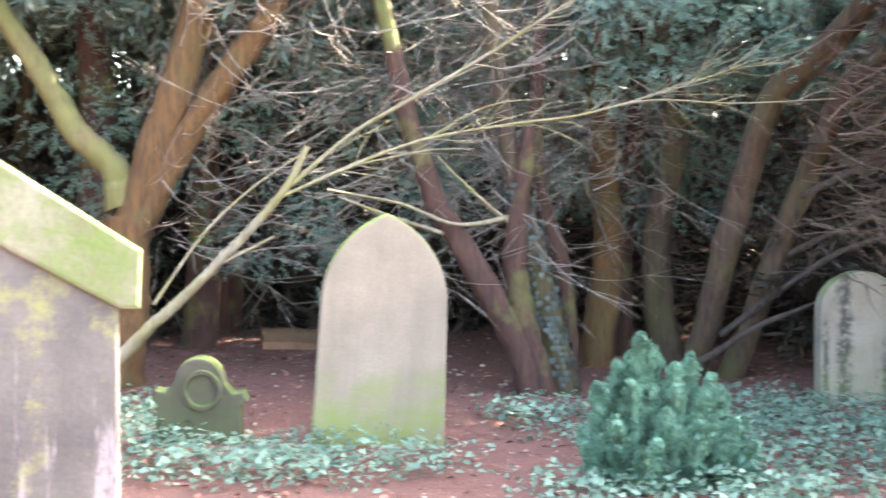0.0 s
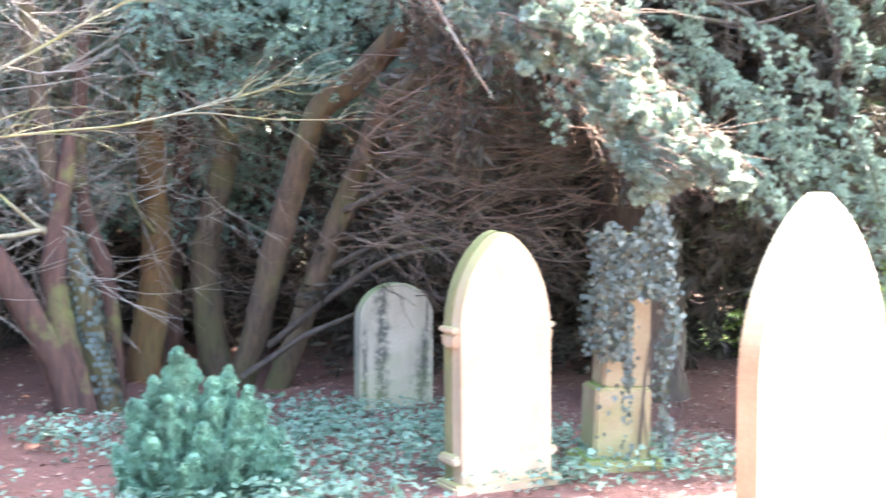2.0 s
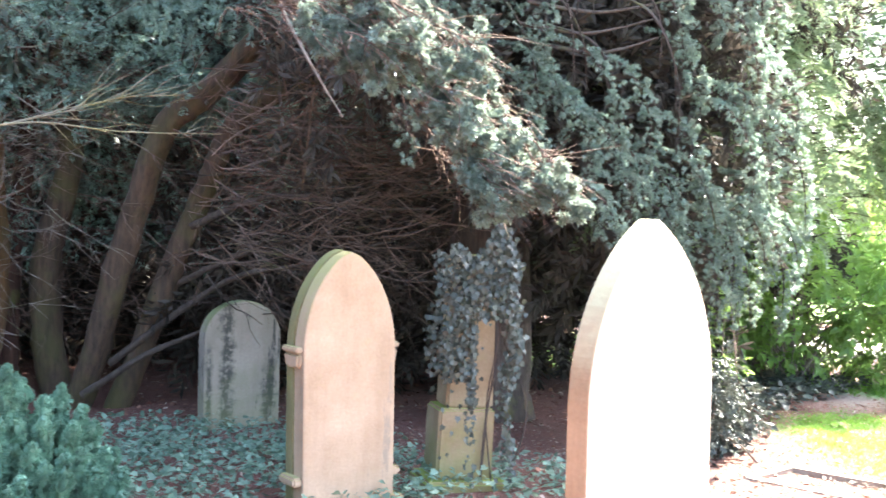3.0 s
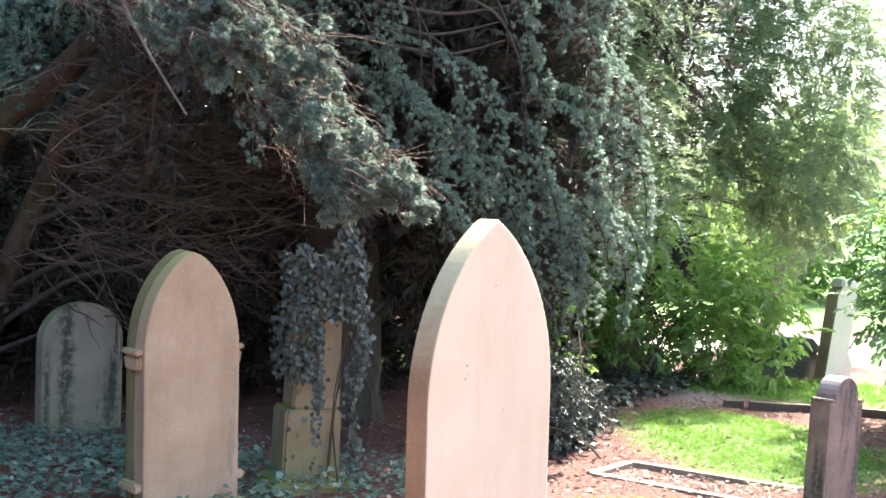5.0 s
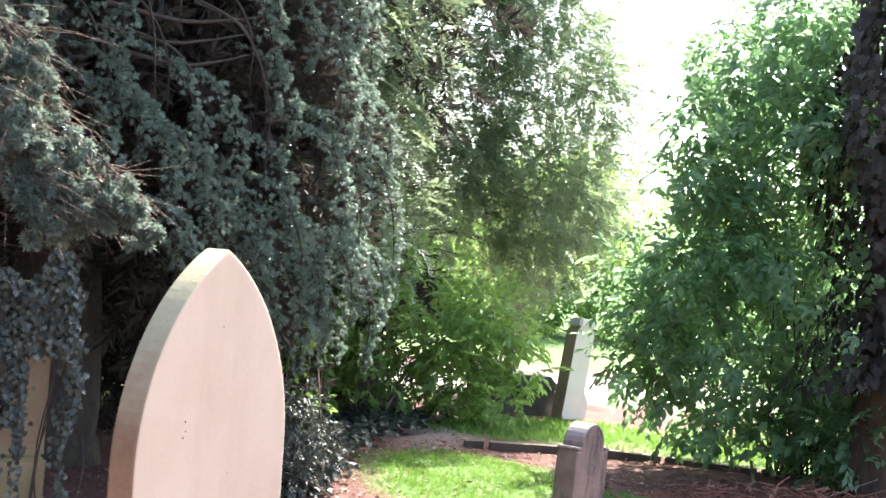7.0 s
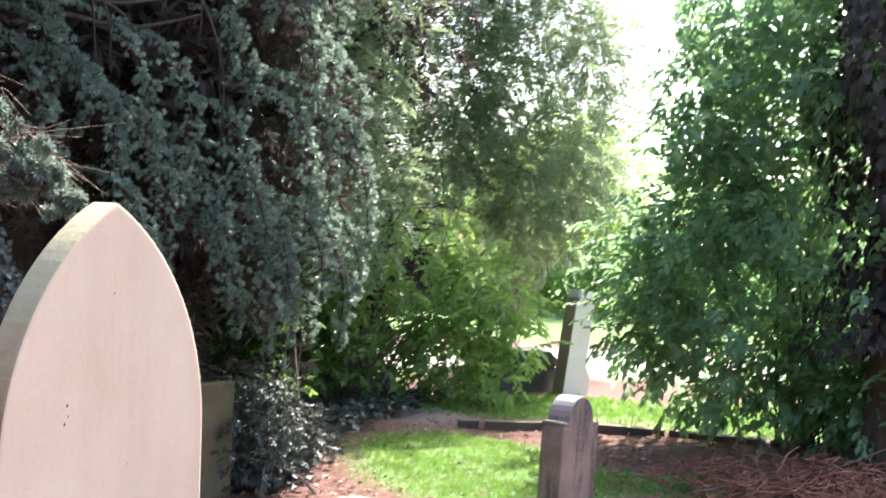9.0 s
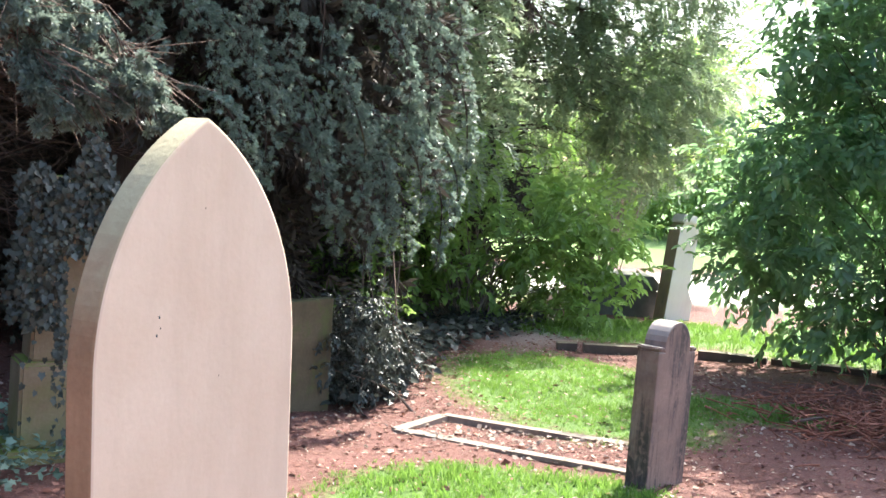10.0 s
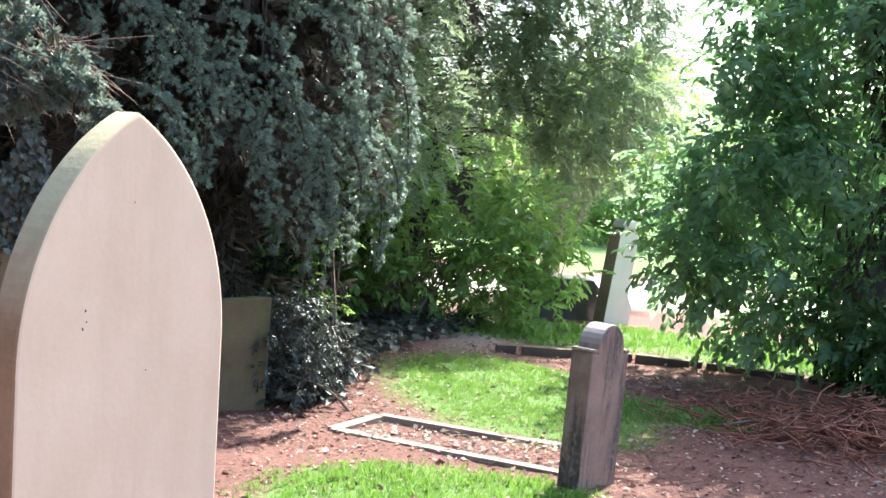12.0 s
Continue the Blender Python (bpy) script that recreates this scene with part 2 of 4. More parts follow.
    if isinstance(bm, bmesh.types.BMesh):
        me = bpy.data.meshes.new(name)
        bmesh.ops.recalc_face_normals(bm, faces=bm.faces)
        bm.to_mesh(me)
        bm.free()
        me.materials.append(material)
    else:
        me = bm
    ob = new(name, me)
    ob.parent = parent
    return tagged(ob, label)


def group_at(name, m, label, category, group="", kind=""):
    ob = new(name)
    ob.matrix_basis = m
    return tagged(ob, label, category, group, kind)


def extruded(profile, thick, bevel=0.012, y0=0.0):
    """A slab with that outline in x and z; its front is at y0 and its back at y0 + thick."""
    bm = bmesh.new()
    face = bm.faces.new([bm.verts.new((x, y0, z)) for x, z in profile])
    out = bmesh.ops.extrude_face_region(bm, geom=[face])
    bmesh.ops.translate(bm, verts=[v for v in out["geom"] if isinstance(v, bmesh.types.BMVert)], vec=(0, thick, 0))
    bmesh.ops.recalc_face_normals(bm, faces=bm.faces)
    rim = [e for e in bm.edges if abs(e.verts[0].co.y - e.verts[1].co.y) < 1e-6]
    if bevel:
        bmesh.ops.bevel(bm, geom=rim, offset=bevel, segments=2, affect="EDGES", profile=0.6)
    return bm


def block(sx, sy, sz, x=0.0, y=0.0, z=0.0, bevel=0.01, taper=1.0, worn=0.0, seed=0):
    """A bevelled block that stands on z; taper shrinks its top, worn makes it uneven."""
    bm = bmesh.new()
    bmesh.ops.create_cube(bm, size=1.0)
    for v in bm.verts:
        k = taper if v.co.z > 0 else 1.0
        v.co = Vector((v.co.x * sx * k, v.co.y * sy * k, (v.co.z + 0.5) * sz))
    if worn:
        bmesh.ops.subdivide_edges(bm, edges=bm.edges[:], cuts=3, use_grid_fill=True)
        for v in bm.verts:
            v.co += noise.noise_vector(v.co * 7 + Vector((seed, 0, 0))) * worn
    elif bevel:
        bmesh.ops.bevel(bm, geom=bm.edges[:], offset=bevel, segments=2, affect="EDGES")
    bmesh.ops.translate(bm, verts=bm.verts[:], vec=(x, y, z))
    return bm


def pointed(w, spring, h, steps=14, foot=None, full=0.0):
    """Outline of a pointed arch: straight sides up to spring, then two arcs to the apex at h."""
    rise, half = h - spring, w / 2
    r = (half * half + rise * rise) / (2 * half)
    cx = half - r
    a1 = math.atan2(rise, -cx)
    right = [(cx + r * math.cos(a1 * i / steps), spring + r * math.sin(a1 * i / steps)) for i in range(steps + 1)]
    right = [(x + full * (half * math.sqrt(max(0.0, 1 - ((z - spring) / rise) ** 2)) - x), z) for x, z in right]
    fw = (foot or w) / 2
    return [(-fw, -0.25), (fw, -0.25)] + right + [(-x, z) for x, z in right[-2::-1]]


def rounded(w, spring, h, steps=18, foot=None):
    half = w / 2
    arc = [(half * math.cos(math.pi * i / steps), spring + (h - spring) * math.sin(math.pi * i / steps)) for i in range(steps + 1)]
    fw = (foot or w) / 2
    return [(-fw, -0.25), (fw, -0.25)] + arc


def frames_along(points):
    p = np.asarray(points, float)
    tang = np.gradient(p, axis=0)
    tang /= np.linalg.norm(tang, axis=1)[:, None] + 1e-9
    ref = np.zeros(3)
    ref[np.argmin(np.abs(p[-1] - p[0]))] = 1.0
    side = np.cross(tang, ref)
    side /= np.linalg.norm(side, axis=1)[:, None] + 1e-9
    return p, tang, side, np.cross(side, tang)


def smooth_line(points, n):
    """n points on a soft curve through the given ones."""
    p = np.asarray(points, float)
    p = np.vstack([2 * p[0] - p[1], p, 2 * p[-1] - p[-2]])
    out = []
    for s in np.linspace(0, len(p) - 3 - 1e-6, n):
        i, u = int(s), s - int(s)
        a, b, c, d = p[i:i + 4]
        out.append(0.5 * (2 * b + (c - a) * u + (2 * a - 5 * b + 4 * c - d) * u * u + (3 * b - a - 3 * c + d) * u ** 3))
    return np.array(out)


def tube_arrays(points, r0, r1, sides=8, lumpy=0.0, seed=0):
    p, _, s, u = frames_along(points)
    n = len(p)
    rad = np.linspace(r0, r1, n)[:, None]
    ang = np.linspace(0, 2 * np.pi, sides, endpoint=False)
    if lumpy:
        rng = np.random.default_rng(seed)
        rad = rad * (1 + lumpy * (np.sin(ang[None, :] * 2 + rng.uniform(0, 6)) * 0.6 + np.sin(ang[None, :] * 3 + np.arange(n)[:, None] * 0.5 + rng.uniform(0, 6)) * 0.6 + rng.normal(0, 0.3, (n, sides))))
    else:
        rad = np.repeat(rad, sides, 1)
    v = p[:, None] + rad[..., None] * (np.cos(ang)[None, :, None] * s[:, None] + np.sin(ang)[None, :, None] * u[:, None])
    idx = np.arange(n * sides).reshape(n, sides)
    nxt = np.roll(idx, -1, 1)
    f = np.stack([idx[:-1], nxt[:-1], nxt[1:], idx[1:]], -1).reshape(-1, 4)
    return v.reshape(-1, 3), f


def limb(name, points, r0, r1, material, parent, seed=0, sides=12, lumpy=0.16, n=None):
    line = smooth_line(points, n or 8 * len(points))
    rng = np.random.default_rng(seed)
    line[1:-1] += rng.normal(0, 0.04, (len(line) - 2, 3)) * np.linspace(r0, r1, len(line))[1:-1, None]
    v, f = tube_arrays(line, r0, r1, sides, lumpy, seed)
    return part(name, mesh_of(name, v, f, material, True), material, parent)


def twigs(lines, material, name="twigs", sides=3):
    """Many thin twigs as one mesh; lines: (points, r0, r1)."""
    vs, fs, k = [], [], 0
    for pts, r0, r1 in lines:
        v, f = tube_arrays(pts, r0, r1, sides)
        vs.append(v)
        fs.append(f + k)
        k += len(v)
    return mesh_of(name, np.vstack(vs), np.vstack(fs), material, True)


# ---- leaf templates: x along the spray, z its upper side ----
def needle_spray(rng, n=26, length=1.0, needle=0.16, width=0.028, curl=0.35):
    """A drooping spray with two ranks of flat needles."""
    v, f = [], []
    for i in range(n):
        s = (i + rng.uniform(0, 0.6)) / n
        base = np.array([s * length, 0, -curl * s * s])
        side = 1 if i % 2 else -1
        ln = needle * (1.15 - 0.6 * s) * rng.uniform(0.8, 1.2)
        a = radians(rng.uniform(38, 65))
        d = np.array([math.cos(a), side * math.sin(a), rng.uniform(-0.15, 0.4)]) * ln
        w = np.array([-math.sin(a) * side, math.cos(a), 0]) * width / 2
        k = len(v)
        v += [base, base + d * 0.5 + w, base + d, base + d * 0.5 - w]
        f.append([k, k + 1, k + 2, k + 3])
    return np.array(v), np.array(f)


def tuft(rng, n=30, needle=0.3, width=0.05):
    """A bushy tip: needles all round a short stem."""
    v, f = [], []
    for i in range(n):
        s = rng.uniform(0, 1)
        base = np.array([s, 0, -0.25 * s * s])
        a = rng.uniform(0, 2 * math.pi)
        lean = rng.uniform(0.5, 1.1)
        d = np.array([math.cos(lean), math.sin(lean) * math.cos(a), math.sin(lean) * math.sin(a)]) * needle * rng.uniform(0.7, 1.2)
        w = np.cross(d, rng.normal(size=3))
        w *= width / 2 / (np.linalg.norm(w) + 1e-9)
        k = len(v)
        v += [base, base + d * 0.5 + w, base + d, base + d * 0.5 - w]
        f.append([k, k + 1, k + 2, k + 3])
    return np.array(v), np.array(f)


def star(rng, n=15, width=0.3):
    """A rosette at a shoot's tip: short needles that fan out round it."""
    v, f = [], []
    for i in range(n):
        a, lean = 2.4 * i + rng.uniform(-0.3, 0.3), 0.25 + 1.35 * (i / n) ** 0.8
        base = np.array([-0.35 * i / n, 0, 0])
        d = np.array([math.cos(lean), math.sin(lean) * math.cos(a), math.sin(lean) * math.sin(a)]) * rng.uniform(0.75, 1.15)
        w = np.cross(d, [0.3, math.sin(a), -math.cos(a)])
        w *= width / 2 / (np.linalg.norm(w) + 1e-9)
        k = len(v)
        v += [base, base + d * 0.6 + w, base + d + np.array([0, 0, -0.08]), base + d * 0.6 - w]
        f.append([k, k + 1, k + 2, k + 3])
    return np.array(v), np.array(f)


def one_leaf(base, d, up, size, width, fold=0.12):
    """A leaf of two folded quads, pointed at its tip."""
    d = d / np.linalg.norm(d)
    s = np.cross(up, d)
    s /= np.linalg.norm(s) + 1e-9
    u = np.cross(d, s)
    p = lambda x, y, z: base + size * (x * d + y * width * s + z * u)
    v = [p(0, 0, 0), p(0.4, 0.5, fold), p(0.75, 0.36, fold * 0.6), p(1, 0, -0.15), p(0.45, 0, 0), p(0.4, -0.5, fold), p(0.75, -0.36, fold * 0.6)]
    return v, [[0, 4, 2, 1], [4, 3, 2, 2], [0, 5, 6, 4], [4, 6, 3, 3]]


def leafy_sprig(rng, n=7, size=0.42, width=0.5, spread=1.0):
    v, f = [], []
    for i in range(n):
        s = (i + 0.5) / n
        base = np.array([s * 0.9, 0, -0.25 * s * s])
        a = (1 if i % 2 else -1) * rng.uniform(0.5, 1.2) * spread * (1 - 0.6 * s)
        d = np.array([math.cos(a), math.sin(a), rng.uniform(-0.6, 0.1)])
        lv, lf = one_leaf(base, d, np.array([rng.normal(0, 0.25), rng.normal(0, 0.25), 1.0]), size * rng.uniform(0.7, 1.15), width)
        f += [[x + len(v) for x in q] for q in lf]
        v += lv
    return np.array(v), np.array(f)


def ivy_leaf(rng):
    out = [(0, 0), (-0.12, 0.38), (0.2, 0.32), (0.35, 0.5), (0.55, 0.25), (1.0, 0.0), (0.55, -0.25), (0.35, -0.5), (0.2, -0.32), (-0.12, -0.38)]
    v = [np.array([x, y, 0.12 * abs(y) - 0.12 * x * x]) for x, y in out]
    return np.array(v), np.array([[0, 3, 2, 1], [0, 5, 4, 3], [0, 7, 6, 5], [0, 9, 8, 7]])


def grass_tuft(rng, n=7):
    v, f = [], []
    for i in range(n):
        a, lean, h = rng.uniform(0, 6.3), rng.uniform(0.1, 0.6), rng.uniform(0.6, 1.0)
        o = np.array([rng.normal(0, 0.25), rng.normal(0, 0.25), 0])
        d = np.array([math.cos(a), math.sin(a), 0])
        w = np.array([-math.sin(a), math.cos(a), 0]) * 0.035
        k = len(v)
        v += [o - w, o + w, o + d * lean * 0.35 * h + w * 0.7 + np.array([0, 0, 0.6 * h]), o + d * lean * h + np.array([0, 0, h])]
        f.append([k, k + 1, k + 2, k + 3])
    return np.array(v), np.array(f)


def fallen_leaf(rng):
    w = rng.uniform(0.1, 0.45)
    return np.array([(0, 0, 0), (0.5, w, 0.08), (1, 0, 0.02), (0.5, -w, rng.uniform(0, 0.15))]), np.array([[0, 1, 2, 3]])


RNG = np.random.default_rng(7)
T_TUFT = [tuft(RNG, 26, 0.36, 0.085) for _ in range(6)]
T_STAR = [star(RNG) for _ in range(6)]
T_FINE = [needle_spray(RNG, 22, 1.0, 0.3, 0.1, 0.45) for _ in range(6)]
T_BIG = [tuft(RNG, 28, 0.5, 0.1) for _ in range(5)]
T_LEAFY = [leafy_sprig(RNG) for _ in range(6)]
T_NARROW = [leafy_sprig(RNG, 9, 0.36, 0.38, 1.1) for _ in range(6)]
T_IVY = [ivy_leaf(RNG)]
T_GRASS = [grass_tuft(RNG) for _ in range(6)]
T_FALLEN = [fallen_leaf(RNG) for _ in range(6)]


def baked(name, templates, pos, fwd, up, size, material, rng):
    """One mesh of many sprays: each template set at a place, pointing along fwd, with its upper side towards up."""
    pos, fwd, up, size = (np.asarray(a, float) for a in (pos, fwd, up, size))
    fwd = fwd / (np.linalg.norm(fwd, axis=1)[:, None] + 1e-9)
    side = np.cross(up, fwd)
    side /= np.linalg.norm(side, axis=1)[:, None] + 1e-9
    upper = np.cross(fwd, side)
    which = rng.integers(0, len(templates), len(pos))
    vs, fs, k = [], [], 0
    for i, (tv, tf) in enumerate(templates):
        sel = which == i
        n = int(sel.sum())
        if not n:
            continue
        rot = np.stack([fwd[sel], side[sel], upper[sel]], -1)
        v = np.einsum("nij,kj->nki", rot, tv) * size[sel][:, None, None] + pos[sel][:, None]
        f = tf[None] + (np.arange(n) * len(tv))[:, None, None] + k
        vs.append(v.reshape(-1, 3))
        fs.append(f.reshape(-1, 4))
        k += n * len(tv)
    return mesh_quads(name, np.vstack(vs), np.vstack(fs), material)


def mesh_quads(name, v, f, material):
    """Quads, of which those that repeat a corner become triangles."""
    tri = f[:, 2] == f[:, 3]
    if not tri.any():
        return mesh_of(name, v, f, material)
    q, t3 = f[~tri], f[tri][:, :3]
    both = np.vstack([q[:, [0, 1, 2]], q[:, [0, 2, 3]], t3])
    return mesh_of(name, v, both, material)


def foliage(name, parent, templates, pos, fwd, size, material, seed, up=None):
    rng = np.random.default_rng(seed)
    if up is None:
        up = np.tile([0, 0, 1.0], (len(pos), 1)) + rng.normal(0, 0.35, (len(pos), 3))
    ob = part(name, baked(name, templates, pos, fwd, up, size, material, rng), material, parent)
    return tagged(ob, kind="stuff")


def clumped(rng, centres, radius, per):
    """Places scattered about each centre, with the way outwards from it."""
    c = np.repeat(np.asarray(centres, float), per, 0)
    r = np.repeat(np.broadcast_to(np.asarray(radius, float), (len(centres),)), per)
    d = rng.normal(size=(len(c), 3))
    d /= np.linalg.norm(d, axis=1)[:, None]
    return c + d * (r * rng.uniform(0.25, 1.0, len(c)) ** 0.6)[:, None], d


def on_ellipsoid(rng, n, centre, radii, inner=0.6, zmin=-1.0):
    d = rng.normal(size=(n * 3, 3))
    d /= np.linalg.norm(d, axis=1)[:, None]
    d = d[d[:, 2] > zmin][:n]
    return np.asarray(centre) + d * np.asarray(radii) * rng.uniform(inner, 1.0, len(d))[:, None] ** 0.7


# ---- ground ----
def height(x, y):
    near = np.exp(-((x - 3) ** 2 + (y - 5) ** 2) / 300)
    return (0.02 * np.sin(1.7 * x + 0.6 * y) * np.sin(1.3 * y - 0.5 * x) + 0.012 * np.sin(5.1 * x + 1.0) * np.sin(4.3 * y)) * near


def blob(x, y, cx, cy, rx, ry, turn=0.0):
    c, s = math.cos(radians(turn)), math.sin(radians(turn))
    u, v = (x - cx) * c + (y - cy) * s, -(x - cx) * s + (y - cy) * c
    return np.clip(1.6 - np.sqrt((u / rx) ** 2 + (v / ry) ** 2), 0, 1)


def turf(x, y):
    t = np.maximum.reduce([blob(x, y, 5.0, 4.35, 0.75, 0.6, -30), np.maximum(blob(x, y, 7.5, 6.2, 1.5, 0.8, 60), 0.8 * blob(x, y, 8.1, 5.1, 0.9, 0.45, -45)), blob(x, y, 10.6, 8.1, 1.5, 0.8, -45), blob(x, y, 12.5, 5.5, 2.5, 1.2, -45), blob(x, y, 10.5, 12.5, 3.5, 1.8, 20)])
    return np.maximum(t, np.clip((np.hypot(x - 3, y - 4) - 16) / 4, 0, 1))


def sunlit_gravel(x, y):
    # Far gravel, plus a faint pale strip standing in for sun on the path.
    return np.maximum(np.clip(blob(x, y, 15.3, 11.2, 3.6, 1.7, -47) * 1.5, 0, 1), 0.35 * blob(x, y, 9.5, 8.5, 1.1, 0.32, 35))


def axis(lo, hi, step, far):
    inner = np.arange(lo, hi + step / 2, step)
    outer = step * 1.35 ** np.arange(1, 60)
    outer = np.cumsum(outer)
    outer = outer[outer < far]
    return np.concatenate([lo - outer[::-1], inner, hi + outer])


gx, gy = axis(-5, 14, 0.12, 1500), axis(-3, 16, 0.12, 1500)
X, Y = np.meshgrid(gx, gy)
idx = np.arange(X.size).reshape(X.shape)
faces = np.stack([idx[:-1, :-1], idx[:-1, 1:], idx[1:, 1:], idx[1:, :-1]], -1).reshape(-1, 4)
gm = mesh_of("ground", np.stack([X, Y, height(X, Y)], -1).reshape(-1, 3), faces, M_GROUND, True)
for key, fn in (("turf", turf), ("sunlit_gravel", sunlit_gravel)):
    gm.attributes.new(key, "FLOAT", "POINT").data.foreach_set("value", fn(X, Y).ravel().astype(np.float32))
ground = tagged(new("ground", gm), "reddish needle litter with patches of green turf", "ground", kind="structure")

# ---- headstones ----
def headstone(m, outline, thick, material, label, bevel=0.012):
    ob = part("headstone", extruded(outline, thick, bevel), material)
    ob.matrix_basis = m
    return tagged(ob, label, "headstone")




def disc(x, z, radius, y=-0.0025, n=7):
    bm = bmesh.new()
    rim = [bm.verts.new((x + radius * math.cos(6.283 * i / n), y + 0.004, z + radius * 1.2 * math.sin(6.283 * i / n))) for i in range(n)]
    mid = bm.verts.new((x, y, z))
    for i in range(n):
        bm.faces.new((rim[i], rim[(i + 1) % n], mid))
    return bm


def clean_headstone(m):
    ob = group_at("headstone", m, "tall clean pink sandstone headstone with a pointed arch top", "headstone")
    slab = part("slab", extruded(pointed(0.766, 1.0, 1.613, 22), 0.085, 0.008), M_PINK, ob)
    slab.data.materials.append(M_SHADEDSIDE)
    # Edge faces take the copy with side shade painted in.
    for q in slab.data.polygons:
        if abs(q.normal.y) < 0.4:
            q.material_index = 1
    for x, z, q in ((-0.167, 1.127, 0.006), (-0.175, 1.083, 0.006), (-0.163, 1.1, 0.004), (-0.007, 1.388, 0.003), (0.06, 0.95, 0.0025)):
        part("pit", disc(x, z, q), M_TOMB, ob, "small dark pit in the stone")
    return ob


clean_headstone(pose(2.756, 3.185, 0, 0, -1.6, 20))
headstone(pose(-0.38, 6.9, 0, 2, 2.6, 8), pointed(0.74, 0.84, 1.37, 16, 0.8), 0.12, M_GREY, "grey pointed headstone with green moss along its edge and foot", 0.015)
headstone(pose(2.95, 8.3, 0, 0, -1, 10), rounded(0.62, 0.66, 0.93, 18), 0.1, M_SLAB, "round-topped grey headstone with black rain streaks")
headstone(pose(5.3, 6.42, 0, 0, 0, 0), [(-0.34, -0.2), (0.2, -0.2), (0.2, 0.69), (-0.34, 0.67)], 0.1, M_SHADY, "square mossy headstone half hidden under the yew")


def shouldered_headstone(m):
    ob = group_at("headstone", m, "buff sandstone headstone with moulded shoulders and mossy side", "headstone")
    part("shaft", extruded(pointed(0.56, 0.86, 1.39, 18, None, 0.45), 0.11, 0.01), M_BUFF, ob)
    part("back_slab", extruded(pointed(0.575, 0.86, 1.398, 18, None, 0.45), 0.08, 0.01, 0.112), M_OLIVESTONE, ob, "mossy back slab")
    for x in (-1, 1):
        part("shoulder_moulding", block(0.05, 0.17, 0.03, x * 0.295, 0.1, 0.86, 0.008), M_BUFF, ob)
        part("corbel", block(0.04, 0.14, 0.08, x * 0.285, 0.1, 0.775, 0.012, 1.25), M_BUFF, ob)
        part("foot_moulding", block(0.06, 0.18, 0.05, x * 0.3, 0.1, 0.15, 0.012), M_BUFF, ob)
    part("plinth", block(0.68, 0.26, 0.3, 0, 0.1, -0.25, 0.015), M_BUFF, ob)
    return ob


shouldered_headstone(pose(2.75, 5.8, 0, 0, -1.8, 6.5))


def scroll_headstone(m):
    """Low stone with a raised round head, sloping shoulders and a sunk oval on its face."""
    ob = group_at("headstone", m, "small mossy headstone with scrolled shoulders in ivy", "headstone")
    half = [(0.26, -0.2), (0.25, 0.22), (0.29, 0.26), (0.26, 0.31), (0.2, 0.3), (0.15, 0.36)]
    arc = [(0.14 * math.cos(a), 0.38 + 0.13 * math.sin(a)) for a in np.linspace(0.2, math.pi - 0.2, 11)]
    part("slab", extruded(half + arc + [(-x, z) for x, z in half[::-1]], 0.12, 0.014), M_MOSSY, ob)
    bm = bmesh.new()
    n = 24
    for k, (rx, y) in enumerate(((0.12, -0.002), (0.115, -0.02), (0.095, -0.02), (0.085, -0.004))):
        for i in range(n):
            a = 2 * math.pi * i / n
            bm.verts.new((0.02 + rx * math.cos(a), y, 0.32 + rx * 1.05 * math.sin(a)))
    bm.verts.ensure_lookup_table()
    for k in range(3):
        for i in range(n):
            bm.faces.new([bm.verts[k * n + i], bm.verts[k * n + (i + 1) % n], bm.verts[(k + 1) * n + (i + 1) % n], bm.verts[(k + 1) * n + i]])
    part("oval_moulding", bm, M_MOSSY, ob, "worn oval moulding")
    return ob


scroll_headstone(pose(-1.46, 7.02, 0, 4, 1.5, 0))


def gabled_monument(m):
    ob = group_at("monument", m, "tall weathered monument with a mossy gabled coping", "monument")
    part("shaft", extruded([(-0.52, -0.2), (0.52, -0.2), (0.5, 1.28), (0.0, 1.56), (-0.5, 1.28)], 0.3, 0.012), M_MONUMENT, ob)
    part("coping", extruded([(0.555, 1.22), (0.56, 1.38), (0.0, 1.74), (-0.56, 1.38), (-0.555, 1.22), (-0.5, 1.22), (0.0, 1.5), (0.5, 1.22)], 0.34, 0.012, -0.02), M_COPING, ob, "moss-covered coping")
    return ob


gabled_monument(pose(-1.37, 3.02, 0, 0, 1.2, 20))


def child_headstone(m):
    """Small stone with a round head between square shoulders."""
    ob = group_at("headstone", m, "small dark brown headstone, round-headed, leaning", "headstone")
    w, s, h = 0.162, 0.68, 0.83
    arc = [(0.112 * math.cos(a), s + 0.02 + (h - s - 0.02) * math.sin(a)) for a in np.linspace(0, math.pi, 15)]
    part("slab", extruded([(-w, -0.2), (w, -0.2), (w, s), (0.112, s)] + arc + [(-0.112, s), (-w, s)], 0.13, 0.008), M_DARK, ob)
    for x in (-1, 1):
        part("shoulder_cap", block(0.054, 0.14, 0.022, x * 0.137, 0.065, s + 0.001, 0.006), M_DARK, ob)
    return ob


child_headstone(pose(5.935, 4.15, 0, 0, 3.0, 4))


def leaning_pillar(m):
    ob = group_at("headstone", m, "pale leaning headstone in full sun", "headstone")
    shaft = part("shaft", extruded([(-0.13, -0.2), (0.16, -0.2), (0.16, 0.22), (0.1, 0.34), (0.1, 1.02), (0.06, 1.1), (-0.06, 1.1), (-0.11, 1.02)], 0.16, 0.01), M_PALE, ob)
    shaft.data.materials.append(M_BUFF)
